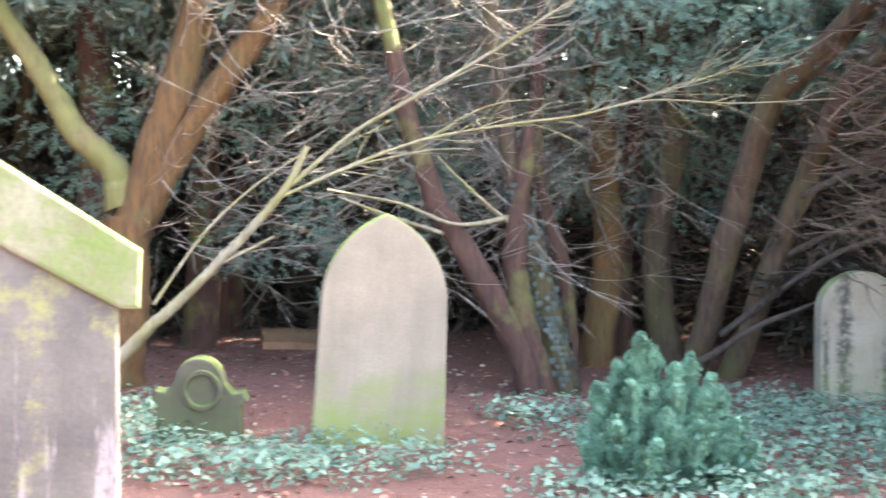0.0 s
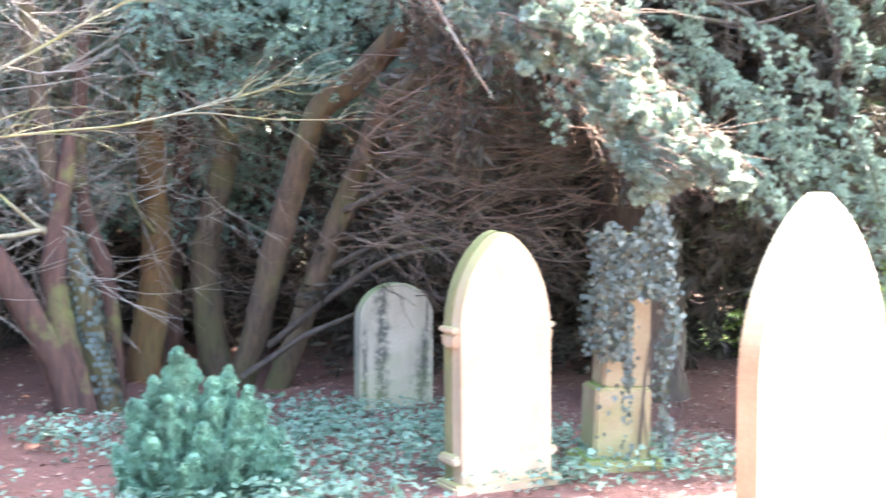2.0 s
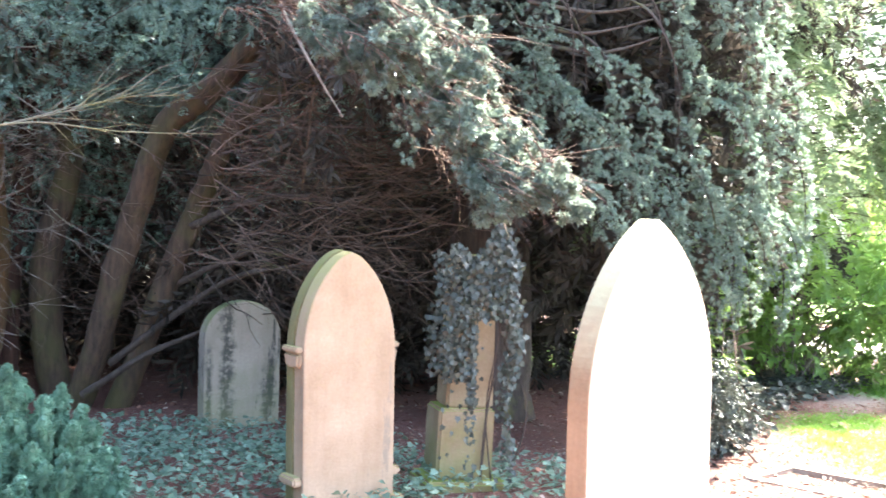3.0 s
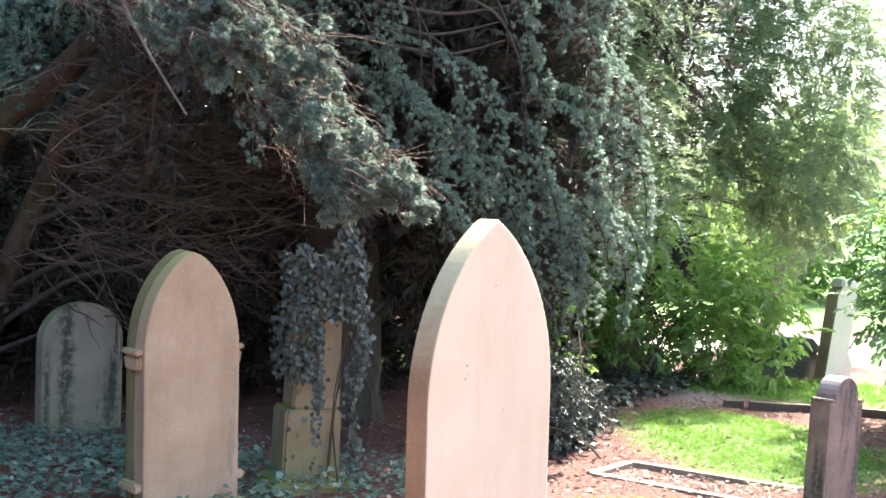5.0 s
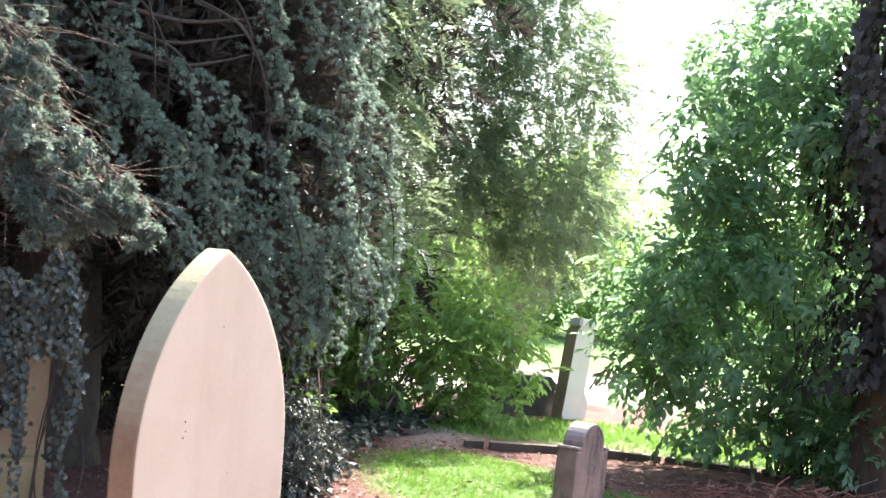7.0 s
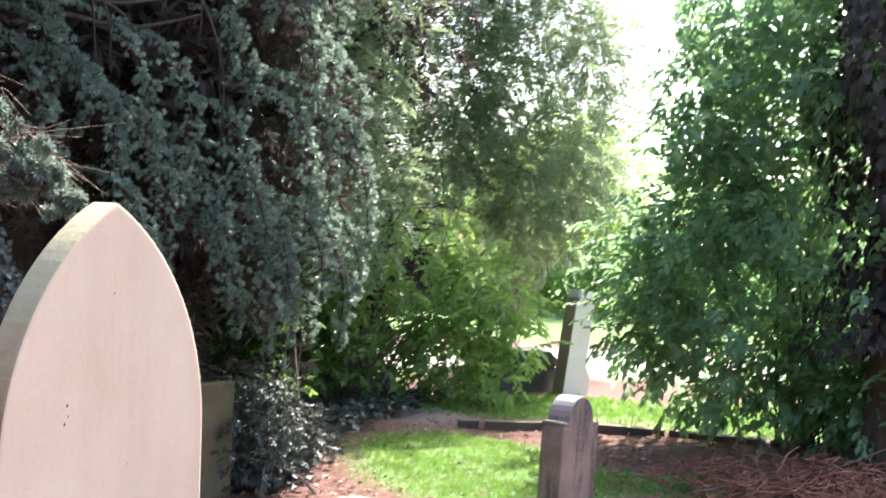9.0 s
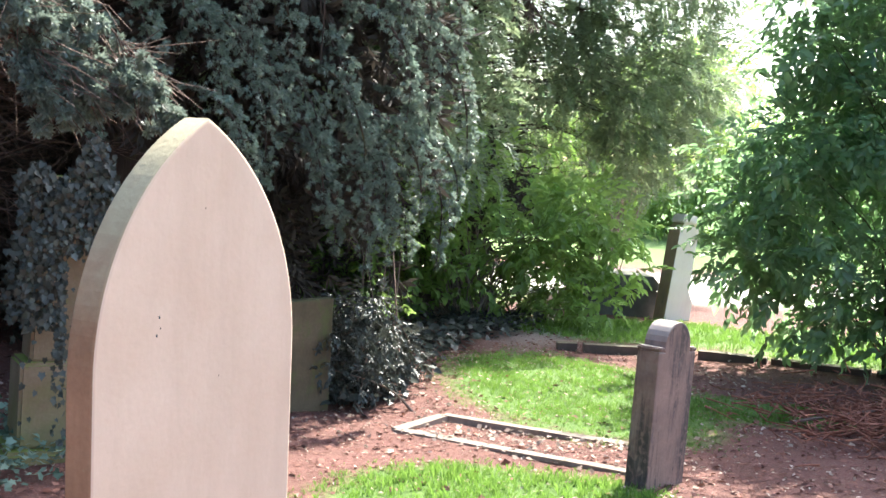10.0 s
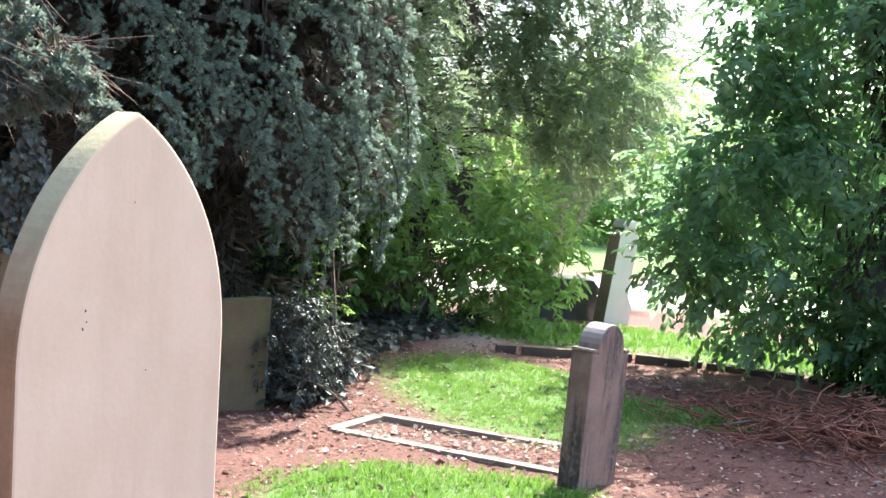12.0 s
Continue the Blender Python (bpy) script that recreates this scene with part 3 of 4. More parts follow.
    # Left face gets darker buff, so its shade is in the material.
    for q in shaft.data.polygons:
        if q.normal.x < -0.7:
            q.material_index = 1
    part("cap", block(0.2, 0.2, 0.1, 0, 0.08, 1.08, 0.015, 0.8), M_PALE, ob)
    return ob


leaning_pillar(pose(11.76, 8.62, 0, 0, 7, -14) @ Matrix.Diagonal((1.25, 1.25, 1.0, 1.0)))


def chest_tomb(m):
    ob = group_at("chest_tomb", m, "dark stone chest tomb beyond the lawn", "tomb")
    part("chest", block(1.3, 0.7, 0.5, 0, 0, -0.1, 0.02), M_TOMB, ob)
    part("ledger", extruded([(-0.75, 0.4), (0.75, 0.4), (0.55, 0.62), (-0.55, 0.62)], 0.85, 0.02, -0.42), M_TOMB, ob, "sloping grey lid")
    return ob


chest_tomb(pose(11.55, 9.4, 0, 0, 0, -38) @ Matrix.Diagonal((0.75, 0.75, 0.75, 1.0)))

# ---- kerbs ----
def bar(p, q, width, high, material, parent, name="kerb_stone", seed=0, sunk=0.06):
    p, q = Vector((*p, 0)), Vector((*q, 0))
    ob = part(name, block((q - p).length, width, high + sunk, 0, 0, -sunk, 0, 1.0, 0.006, seed), material, parent)
    ob.matrix_basis = Matrix.Translation((p + q) / 2) @ Matrix.Rotation(math.atan2(q.y - p.y, q.x - p.x), 4, "Z")
    return ob


plot = group_at("grave_kerb", pose(0, 0, 0), "low stone kerb round a grave filled with litter", "grave")
A, B, C, D = (5.5, 5.74), (6.02, 5.92), (6.5, 4.72), (5.98, 4.4)
for i, (p, q) in enumerate(((A, B), (B, C), (A, D))):
    bar(p, q, 0.085, 0.018, M_KERB, plot, seed=i)
front = group_at("grave_kerb", pose(0, 0, 0), "pale stone kerb in front of the buff headstone", "grave")
bar((2.37, 5.22), (3.06, 5.38), 0.1, 0.03, M_KERB, front, seed=5)
edging = group_at("stone_edging", pose(0, 0, 0), "long low dark stone edging across the grass", "kerb")
for i, (p, q) in enumerate((((8.85, 7.66), (8.98, 7.54)), ((9.02, 7.5), (9.75, 6.85)), ((9.78, 6.82), (10.05, 6.3)), ((10.07, 6.26), (10.35, 5.5)), ((10.37, 5.45), (10.7, 4.6)))):
    bar(p, q, 0.12, 0.062, M_EDGING, edging, seed=10 + i)
for x, y, sx, turn, z in ((-2.3, 13.3, 0.9, -8, 0.05), (-1.45, 11.3, 0.55, 10, 0.0)):
    ob = part("fallen_slab", block(sx, 0.5, 0.09, 0, 0, 0, 0, 1, 0.012, sx), M_RUST)
    ob.matrix_basis = pose(x, y, z, 8, 3, turn)
    tagged(ob, "rusty orange stone slab lying in the litter", "stone slab")

# ---- yew on the open side, with foliage hanging to the ground ----
def hanging(rng, roots, tips, sag, per, spray, outward, spread=0.1, start=0.2):
    """Sprays along drooping boughs that run from roots to tips. Returns places, ways, sizes and the boughs' lines."""
    pos, fwd, size, lines = [], [], [], []
    for a, b in zip(roots, tips):
        line = smooth_line([a, a + (b - a) * np.array([0.55, 0.55, 0.25]) + np.array([0, 0, sag]), b], 14)
        lines.append(line)
        knobs = max(3, per // 9)
        at = np.sort(rng.uniform(0, 1, knobs) ** 0.8)
        which = rng.integers(0, knobs, per)
        s = np.clip(start + (1 - start) * (at[which] + rng.normal(0, 0.012, per)), 0, 1)
        off = rng.normal(0, spread, (knobs, 3))
        k = s * 12.99
        i = k.astype(int)
        p = line[i] + (line[i + 1] - line[i]) * (k - i)[:, None]
        tan = line[np.minimum(i + 1, 13)] - line[i]
        tan /= np.linalg.norm(tan, axis=1)[:, None]
        ball = rng.normal(0, 1, (per, 3))
        ball /= np.linalg.norm(ball, axis=1)[:, None]
        pos.append(p + off[which] + ball * (0.055 * spray / 0.08) * rng.uniform(0.3, 1, per)[:, None])
        fwd.append(tan * 0.35 + outward * 0.55 + ball * 0.8 + np.array([0, 0, -0.15]))
        size.append(spray * rng.uniform(0.6, 1.25, per))
    return np.vstack(pos), np.vstack(fwd), np.concatenate(size), lines


def hanging_yew():
    rng = np.random.default_rng(11)
    ob = group_at("yew_tree", pose(4.9, 8.2, 0), "dark yew with boughs of needles hanging in long curtains", "tree")
    limb("trunk", [(0, 0, -0.2), (0.1, 0.1, 1.5), (0.0, 0.0, 3.2), (-0.1, 0.1, 5.5)], 0.35, 0.15, B_DARKTWIG, ob, 3)
    base = np.array([4.9, 8.2, 0])
    pos, fwd, lines = [], [], []
    for tier, count in ((0.0, 15), (0.42, 14), (0.9, 14), (1.45, 13), (2.05, 13), (2.7, 12)):
        for u in (np.arange(count) + rng.uniform(0, 1.0, count)) / count:
            low = np.interp(u, [0, 0.2, 0.45, 0.65, 0.8, 0.9, 1.0], [1.75, 1.65, 1.3, 0.8, 0.68, 0.85, 1.35])
            zb = low + tier + rng.uniform(-0.12, 0.22)
            length = rng.uniform(0.6, 1.15)
            x = 3.3 + 3.15 * u
            y = 6.28 - 0.25 * math.sin(3 * u) + rng.normal(0, 0.1) + 0.1 * zb
            slant = 0.55 - 0.35 * u
            line = smooth_line([(x - slant * length, y + 0.42, zb + 0.98 * length), (x - 0.45 * slant * length, y + 0.12, zb + 0.8 * length), (x - 0.12 * slant * length, y - 0.02, zb + 0.42 * length), (x + rng.normal(0, 0.03), y, zb)], 24)
            lines.append(line)
            if 4.35 < x < 5.15 and 2.0 < zb < 3.4:
                continue
            n = int(length / 0.0042)
            k = np.sort(rng.uniform(0.08, 1, n)) * 22.9
            i = k.astype(int)
            wide = rng.uniform(0.065, 0.11) * np.clip(np.interp(k / 23, [0, 0.3, 0.75, 1], [0.5, 1.0, 0.9, 0.3]), 0, 1) * (1 + 0.42 * np.sin(k * length * 2.6 + 9 * u))
            a = rng.uniform(-0.4, math.pi + 0.4, n)
            out = np.stack([np.cos(a), -np.sin(a), 0 * a], 1)
            spot = line[i] + (line[i + 1] - line[i]) * (k - i)[:, None] + out * (wide * rng.uniform(0.55, 1.0, n))[:, None]
            pos.append(spot)
            fwd.append(out * 0.9 + rng.normal(0, 0.35, (n, 3)) + np.array([0.05, -0.1, 0.15]))
    for x, z, way in ((4.4, 3.05, 0.9), (4.35, 2.9, 0.8), (4.5, 2.78, 0.7)):
        limb("bough", np.array([(x - 0.1, 6.75, z), (x + 0.35 * way, 6.6, z - 0.04), (x + 0.7 * way, 6.55, z + 0.02), (x + way, 6.5, z + 0.1)]) - base, 0.016, 0.006, B_DARKTWIG, ob, int(100 * z), 7)
    p, f = np.vstack(pos) - base, np.vstack(fwd)
    s = rng.uniform(0.018, 0.03, len(p))
    lines = [l - base for l in lines]
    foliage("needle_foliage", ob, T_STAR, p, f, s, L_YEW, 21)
    # Shade-dark fill behind the curtain; unseen crown pieces above block the sun.
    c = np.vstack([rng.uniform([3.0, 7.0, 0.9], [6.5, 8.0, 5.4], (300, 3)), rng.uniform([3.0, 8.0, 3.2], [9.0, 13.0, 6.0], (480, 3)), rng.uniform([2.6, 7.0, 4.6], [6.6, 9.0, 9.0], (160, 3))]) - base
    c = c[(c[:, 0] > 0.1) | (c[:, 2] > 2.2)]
    # Low dark fill added to close bright gaps under the yew.
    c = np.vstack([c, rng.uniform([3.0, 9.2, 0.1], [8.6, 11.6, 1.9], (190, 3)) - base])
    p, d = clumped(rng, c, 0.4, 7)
    foliage("shade_fill", ob, T_BIG, p, d + np.array([0, -0.3, -0.5]), rng.uniform(0.2, 0.38, len(p)), L_SHADEDARK, 23)
    tagged(part("bough_tangle", twigs([(l, 0.012, 0.004) for l in lines], B_DARKTWIG, "boughs"), B_DARKTWIG, ob), kind="stuff")
    return ob


hanging_yew()


def yew_bough():
    """The long bough that reaches out over the graves."""
    rng = np.random.default_rng(12)
    base = np.array([2.7, 6.6, 0.0])
    ob = group_at("yew_bough", pose(*base), "yew bough with pale needle tips hanging over the graves", "branch")
    limb("branch", [(-0.6, 1.2, 3.2), (-0.2, 0.2, 2.9), (0.2, -0.8, 2.5), (0.6, -1.6, 1.85)], 0.05, 0.012, B_OLIVE, ob, 5, 8)
    n = 46
    u = rng.uniform(0, 1, n)
    axis_tip = np.stack([2.55 + 0.72 * u, 5.5 - 0.75 * u, 2.6 - 1.02 * u], 1)
    tips = axis_tip + rng.normal(0, 0.09, (n, 3)) * (1.1 - 0.6 * u)[:, None] + np.array([0.1, -0.05, 0]) - np.outer(rng.uniform(0, 1, n) ** 2, [0.3, -0.15, -0.02])
    roots = tips + np.stack([rng.uniform(-0.55, -0.1, n), rng.uniform(0.2, 0.7, n), rng.uniform(0.1, 0.6, n)], 1) * (1.1 - 0.5 * u)[:, None]
    p, f, s, lines = hanging(rng, roots - base, tips - base, 0.05, 110, 0.05, np.array([0.6, -0.6, 0.15]), 0.04, 0.62)
    foliage("needle_foliage", ob, T_STAR, p, f, s * 0.62, L_YEWPALE, 24)
    extra = []
    for l in lines:
        extra.append((l[5:], 0.005, 0.002))
        for _ in range(18):
            i = rng.integers(1, 11)
            d = rng.normal(0, 0.1, 3) + np.array([0.12, -0.1, -0.12])
            extra.append((np.array([l[i], l[i] + d * 0.5 + rng.normal(0, 0.02, 3), l[i] + d]), 0.003, 0.0012))
    tagged(part("twig_tangle", twigs(extra, B_BROWN), B_BROWN, ob), kind="stuff")
    return ob


yew_bough()


# ---- the many-stemmed yew and its neighbours ----
def canopy(rng, lo, hi, n, per, radius, size):
    c = rng.uniform(lo, hi, (n, 3))
    p, d = clumped(rng, c, radius, per)
    return p, d + np.array([0, 0, -0.3]), rng.uniform(size * 0.6, size * 1.2, len(p))


def bare_twigs(rng, lo, hi, n, length, r=0.004, drop=-0.1, way=(0.6, -0.3)):
    out = []
    for _ in range(n):
        a = rng.uniform(lo, hi)
        d = np.array([way[0], way[1], drop]) + rng.normal(0, 0.55, 3)
        d *= length * rng.uniform(0.4, 1.2) / np.linalg.norm(d)
        pts = [a]
        for k in range(4):
            pts.append(pts[-1] + d / 4 + rng.normal(0, 0.05 * length, 3) * 0.5 + np.array([0, 0, 0.02 * k * length]))
        rr = r * rng.uniform(0.6, 2.0)
        out.append((smooth_line(pts, 8), rr, rr * 0.35))
        for _ in range(3):
            i = rng.integers(1, 4)
            e = d * rng.uniform(0.2, 0.5) + rng.normal(0, 0.12 * length, 3)
            out.append((np.array([pts[i], pts[i] + e * 0.5 + rng.normal(0, 0.02, 3), pts[i] + e]), rr * 0.6, rr * 0.2))
    return out


def many_stemmed_yew():
    rng = np.random.default_rng(13)
    base = np.array([1.5, 9.4, 0.0])
    ob = group_at("yew_tree", pose(*base), "many-stemmed yew with reddish bark and bare lower twigs", "tree")
    stems = [
        ([(0.68, 8.6, -0.1), (0.48, 8.6, 0.5), (0.07, 8.64, 1.19), (-0.1, 8.66, 1.52), (-0.28, 8.7, 2.14), (-0.39, 8.72, 2.63), (-0.6, 8.8, 3.6)], 0.1, 0.05, B_RED),
        ([(0.76, 8.63, -0.1), (0.56, 8.66, 0.66), (0.54, 8.7, 1.23), (0.6, 8.72, 1.65), (0.63, 8.74, 1.95)], 0.12, 0.05, B_RED),
        ([(0.92, 8.73, -0.1), (0.78, 8.76, 0.56), (0.66, 8.79, 1.1), (0.49, 8.82, 1.8), (0.3, 8.9, 3.2)], 0.11, 0.05, B_OLIVE),
        ([(1.3, 10.1, -0.1), (1.41, 10.18, 0.94), (1.36, 10.24, 2.05), (1.27, 10.3, 3.12), (1.19, 10.34, 4.2)], 0.15, 0.08, B_ORANGE),
        ([(1.97, 10.1, -0.1), (1.82, 10.18, 0.84), (1.99, 10.24, 1.91), (1.92, 10.28, 2.73), (1.78, 10.34, 4.2)], 0.14, 0.08, B_OLIVE),
        ([(1.98, 9.5, -0.1), (2.19, 9.19, 1.01), (2.42, 8.92, 2.08), (2.69, 8.61, 2.46), (3.18, 8.25, 3.03), (3.9, 7.8, 3.7)], 0.1, 0.085, B_OLIVE),
        ([(2.25, 9.4, -0.1), (2.66, 9.07, 1.29), (2.81, 8.8, 1.87), (2.94, 8.54, 2.29), (3.42, 8.17, 2.62), (3.95, 7.78, 2.8)], 0.09, 0.06, B_OLIVE),
        ([(1.62, 10.6, -0.1), (1.6, 10.6, 0.9), (1.72, 10.7, 2.0), (1.7, 10.7, 4.0)], 0.1, 0.06, B_RED),
        ([(1.0, 9.3, -0.1), (0.95, 9.4, 0.8), (0.75, 9.5, 1.7), (0.8, 9.6, 3.4)], 0.09, 0.05, B_RED),
    ]
    for i, (pts, r0, r1, m) in enumerate(stems):
        limb("stem", np.array(pts) - base, r0, r1, m, ob, 30 + i)
    low = [
        [(2.2, 9.35, 0.35), (2.64, 8.94, 0.8), (2.98, 8.6, 1.09), (3.51, 8.2, 1.24), (4.2, 7.76, 1.53)],
        [(2.7, 8.95, 1.45), (3.14, 8.44, 1.7), (3.62, 7.96, 1.64), (4.06, 7.5, 1.65)],
        [(1.98, 9.25, 0.12), (2.38, 8.98, 0.45), (2.71, 8.72, 0.65), (2.95, 8.49, 0.8)],
        [(2.5, 9.2, 0.9), (3.0, 8.9, 1.2), (3.6, 8.7, 1.4), (4.3, 8.4, 1.35)],
        [(0.1, 8.64, 1.15), (-0.35, 8.5, 1.3), (-0.75, 8.45, 1.45)],
        [(0.55, 8.7, 1.2), (0.2, 8.6, 1.5), (-0.05, 8.55, 1.75)],
        [(0.5, 8.7, 1.3), (0.1, 8.5, 1.25), (-0.3, 8.4, 1.4), (-0.8, 8.3, 1.5)],
        [(1.41, 10.1, 1.2), (1.2, 9.8, 1.45), (1.1, 9.6, 1.7)],
    ]
    for i, pts in enumerate(low):
        limb("branch", np.array(pts) - base, 0.028 if i < 4 else 0.017, 0.007, B_DARKTWIG if i < 4 else B_DEAD, ob, 50 + i, 8)
    limb("dead_stick", np.array([(2.6, 6.85, 2.95), (2.62, 6.83, 2.83), (2.75, 6.73, 2.54), (2.95, 6.59, 2.17)]) - base, 0.018, 0.006, B_TWIG, ob, 61, 6)
    lines = bare_twigs(rng, [-1.6, -0.5, 1.3], [0.2, 1.2, 3.4], 190, 0.9, 0.004, 0.05, (0.5, -0.3))
    lines += bare_twigs(rng, [-2.0, 0.8, 1.6], [2.6, 1.8, 3.8], 300, 0.8, 0.0032, 0.05, (0.3, -0.3))
    behind = bare_twigs(rng, [-1.6, 0.9, 0.3], [3.0, 2.4, 3.2], 620, 0.9, 0.0045, 0.0, (0.6, -0.2))
    behind += bare_twigs(rng, [-0.3, -0.5, 0.5], [2.4, 0.7, 3.0], 90, 0.8, 0.004, -0.1, (0.8, -0.3))
    tagged(part("inner_twig_tangle", twigs(behind, B_BROWN), B_BROWN, ob), kind="stuff")
    # Low twigs use the darker bark, so shade under the boughs is in colour.
    shaded = bare_twigs(rng, [1.0, -1.2, 0.8], [3.2, 0.6, 2.2], 300, 0.9, 0.004, -0.05, (1.0, -0.5))
    brown = bare_twigs(rng, [0.9, -2.0, 1.2], [2.7, -0.9, 2.7], 300, 0.8, 0.0035, -0.05, (0.8, -0.6))
    tagged(part("brown_twig_tangle", twigs(brown, B_BROWN), B_BROWN, ob), kind="stuff")
    tagged(part("shaded_twig_tangle", twigs(shaded, B_DARKTWIG), B_DARKTWIG, ob), kind="stuff")
    tagged(part("twig_tangle", twigs(lines, B_TWIG), B_TWIG, ob), kind="stuff")
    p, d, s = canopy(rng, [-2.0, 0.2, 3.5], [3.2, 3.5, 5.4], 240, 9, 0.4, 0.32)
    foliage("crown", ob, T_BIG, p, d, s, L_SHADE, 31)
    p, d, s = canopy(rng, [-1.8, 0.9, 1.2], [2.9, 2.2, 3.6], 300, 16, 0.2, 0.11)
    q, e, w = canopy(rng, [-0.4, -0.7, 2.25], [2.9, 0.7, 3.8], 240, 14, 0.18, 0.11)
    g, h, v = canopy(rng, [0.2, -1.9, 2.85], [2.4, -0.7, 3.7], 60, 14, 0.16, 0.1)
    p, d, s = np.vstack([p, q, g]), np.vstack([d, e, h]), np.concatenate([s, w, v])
    foliage("lit_foliage", ob, T_TUFT, p, d, s, L_YEWLIT, 32)
    t = rng.uniform(0.05, 0.7, 620)
    line = smooth_line(np.array(stems[2][0]) - base, 60)
    a = rng.uniform(0, 6.3, 620)
    o = np.stack([np.cos(a), np.sin(a), 0 * a], 1)
    foliage("ivy", ob, T_IVY, line[(t * 59).astype(int)] + o * 0.13, o * 0.3 + np.array([0, 0, -0.8]), rng.uniform(0.03, 0.055, 620), L_IVY, 33, o + np.array([0, 0, 0.3]))
    return ob


many_stemmed_yew()


def forked_yew():
    rng = np.random.default_rng(14)
    base = np.array([-2.45, 9.0, 0.0])
    ob = group_at("yew_tree", pose(*base), "old yew forking into thick orange-brown limbs", "tree")
    for i, (pts, r0, r1, m) in enumerate([
        ([(-2.5, 8.95, -0.2), (-2.44, 8.98, 0.5), (-2.38, 9.0, 1.3)], 0.2, 0.16, B_ORANGE),
        ([(-2.4, 9.0, 1.1), (-2.16, 9.03, 1.86), (-1.86, 9.08, 2.8), (-1.6, 9.2, 4.0)], 0.135, 0.11, B_ORANGE),
        ([(-2.36, 9.0, 1.1), (-1.94, 9.03, 1.91), (-1.52, 9.07, 2.51), (-1.26, 9.09, 2.93), (-0.9, 9.2, 3.9)], 0.125, 0.1, B_ORANGE),
        ([(-2.44, 9.0, 1.35), (-2.5, 9.02, 1.66), (-2.8, 9.04, 1.95), (-3.01, 9.06, 2.33), (-3.36, 9.09, 2.85), (-3.8, 9.2, 3.6)], 0.11, 0.07, B_MOSSY),
        ([(-3.1, 10.5, -0.2), (-3.05, 10.5, 1.5), (-3.1, 10.6, 4.0)], 0.17, 0.12, B_RED),
        ([(-2.3, 11.2, -0.2), (-2.25, 11.2, 1.5), (-2.2, 11.2, 4.0)], 0.16, 0.12, B_RED),
    ]):
        limb("limb", np.array(pts) - base, r0, r1, m, ob, 70 + i)
    lines = bare_twigs(rng, [0.2, -0.6, 0.9], [3.2, 1.2, 3.3], 480, 0.9, 0.004, 0.1, (0.8, -0.2))
    tagged(part("twig_tangle", twigs(lines, B_TWIG), B_TWIG, ob), kind="stuff")
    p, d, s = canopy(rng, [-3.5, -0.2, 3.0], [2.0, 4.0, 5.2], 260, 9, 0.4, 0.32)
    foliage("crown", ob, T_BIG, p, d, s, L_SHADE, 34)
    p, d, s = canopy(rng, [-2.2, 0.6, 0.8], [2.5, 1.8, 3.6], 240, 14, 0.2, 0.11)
    foliage("lit_foliage", ob, T_TUFT, p, d, s, L_YEWLIT, 35)
    return ob


forked_yew()


def dead_branch():
    rng = np.random.default_rng(15)
    base = np.array([-2.1, 7.75, 0.3])
    ob = group_at("dead_branch", pose(*base), "bleached dead branch leaning out with yellowish forked twigs", "branch")
    main = [(-2.5, 7.74, 0.02), (-2.04, 7.75, 0.49), (-1.8, 7.77, 0.71), (-1.42, 7.79, 1.08), (-1.05, 7.81, 1.49), (-0.89, 7.83, 1.79)]
    arms = [
        ([(-1.06, 7.81, 1.48), (-0.61, 7.83, 1.86), (-0.24, 7.84, 2.08), (0.28, 7.86, 2.38), (0.73, 7.88, 2.67), (1.3, 7.89, 3.0)], 0.026, 0.008),
        ([(-1.1, 7.81, 1.44), (-0.53, 7.82, 1.69), (-0.09, 7.83, 1.84), (0.43, 7.83, 1.93), (0.88, 7.84, 1.99), (1.36, 7.84, 2.09), (1.91, 7.84, 2.07), (2.58, 7.84, 2.1)], 0.022, 0.005),
        ([(1.1, 7.84, 2.04), (1.54, 7.85, 2.17), (1.91, 7.85, 2.29), (2.29, 7.86, 2.34)], 0.01, 0.003),
        ([(-0.6, 7.82, 1.66), (-0.1, 7.8, 1.76), (0.2, 7.8, 1.77)], 0.012, 0.004),
        ([(-1.5, 7.79, 1.0), (-1.25, 7.75, 1.12), (-1.1, 7.72, 1.2)], 0.022, 0.01),
        ([(-1.9, 7.77, 0.75), (-1.6, 7.9, 1.2), (-1.3, 8.0, 1.5), (-0.95, 8.1, 1.75)], 0.02, 0.008),
        ([(-0.09, 7.83, 1.84), (0.3, 7.8, 2.05), (0.7, 7.78, 2.1)], 0.008, 0.003),
    ]
    limb("bough", np.array(main) - base, 0.05, 0.022, B_DEAD, ob, 80, 10)
    for i, (pts, a, b) in enumerate(arms):
        limb("arm", np.array(pts) - base, a * 0.58, b * 0.7, B_DEAD, ob, 81 + i, 7)
    lines = []
    for pts, a, b in arms[:3]:
        line = smooth_line(np.array(pts) - base, 40)
        for _ in range(26):
            i = rng.integers(4, 38)
            d = (line[i + 1] - line[i - 1])
            d = d / np.linalg.norm(d) * rng.uniform(0.15, 0.6) + rng.normal(0, 0.13, 3)
            lines.append((smooth_line([line[i], line[i] + d * 0.5 + rng.normal(0, 0.03, 3), line[i] + d], 7), 0.0045, 0.0015))
    tagged(part("twig_tangle", twigs(lines, B_DEAD), B_DEAD, ob), kind="stuff")
    return ob


dead_branch()


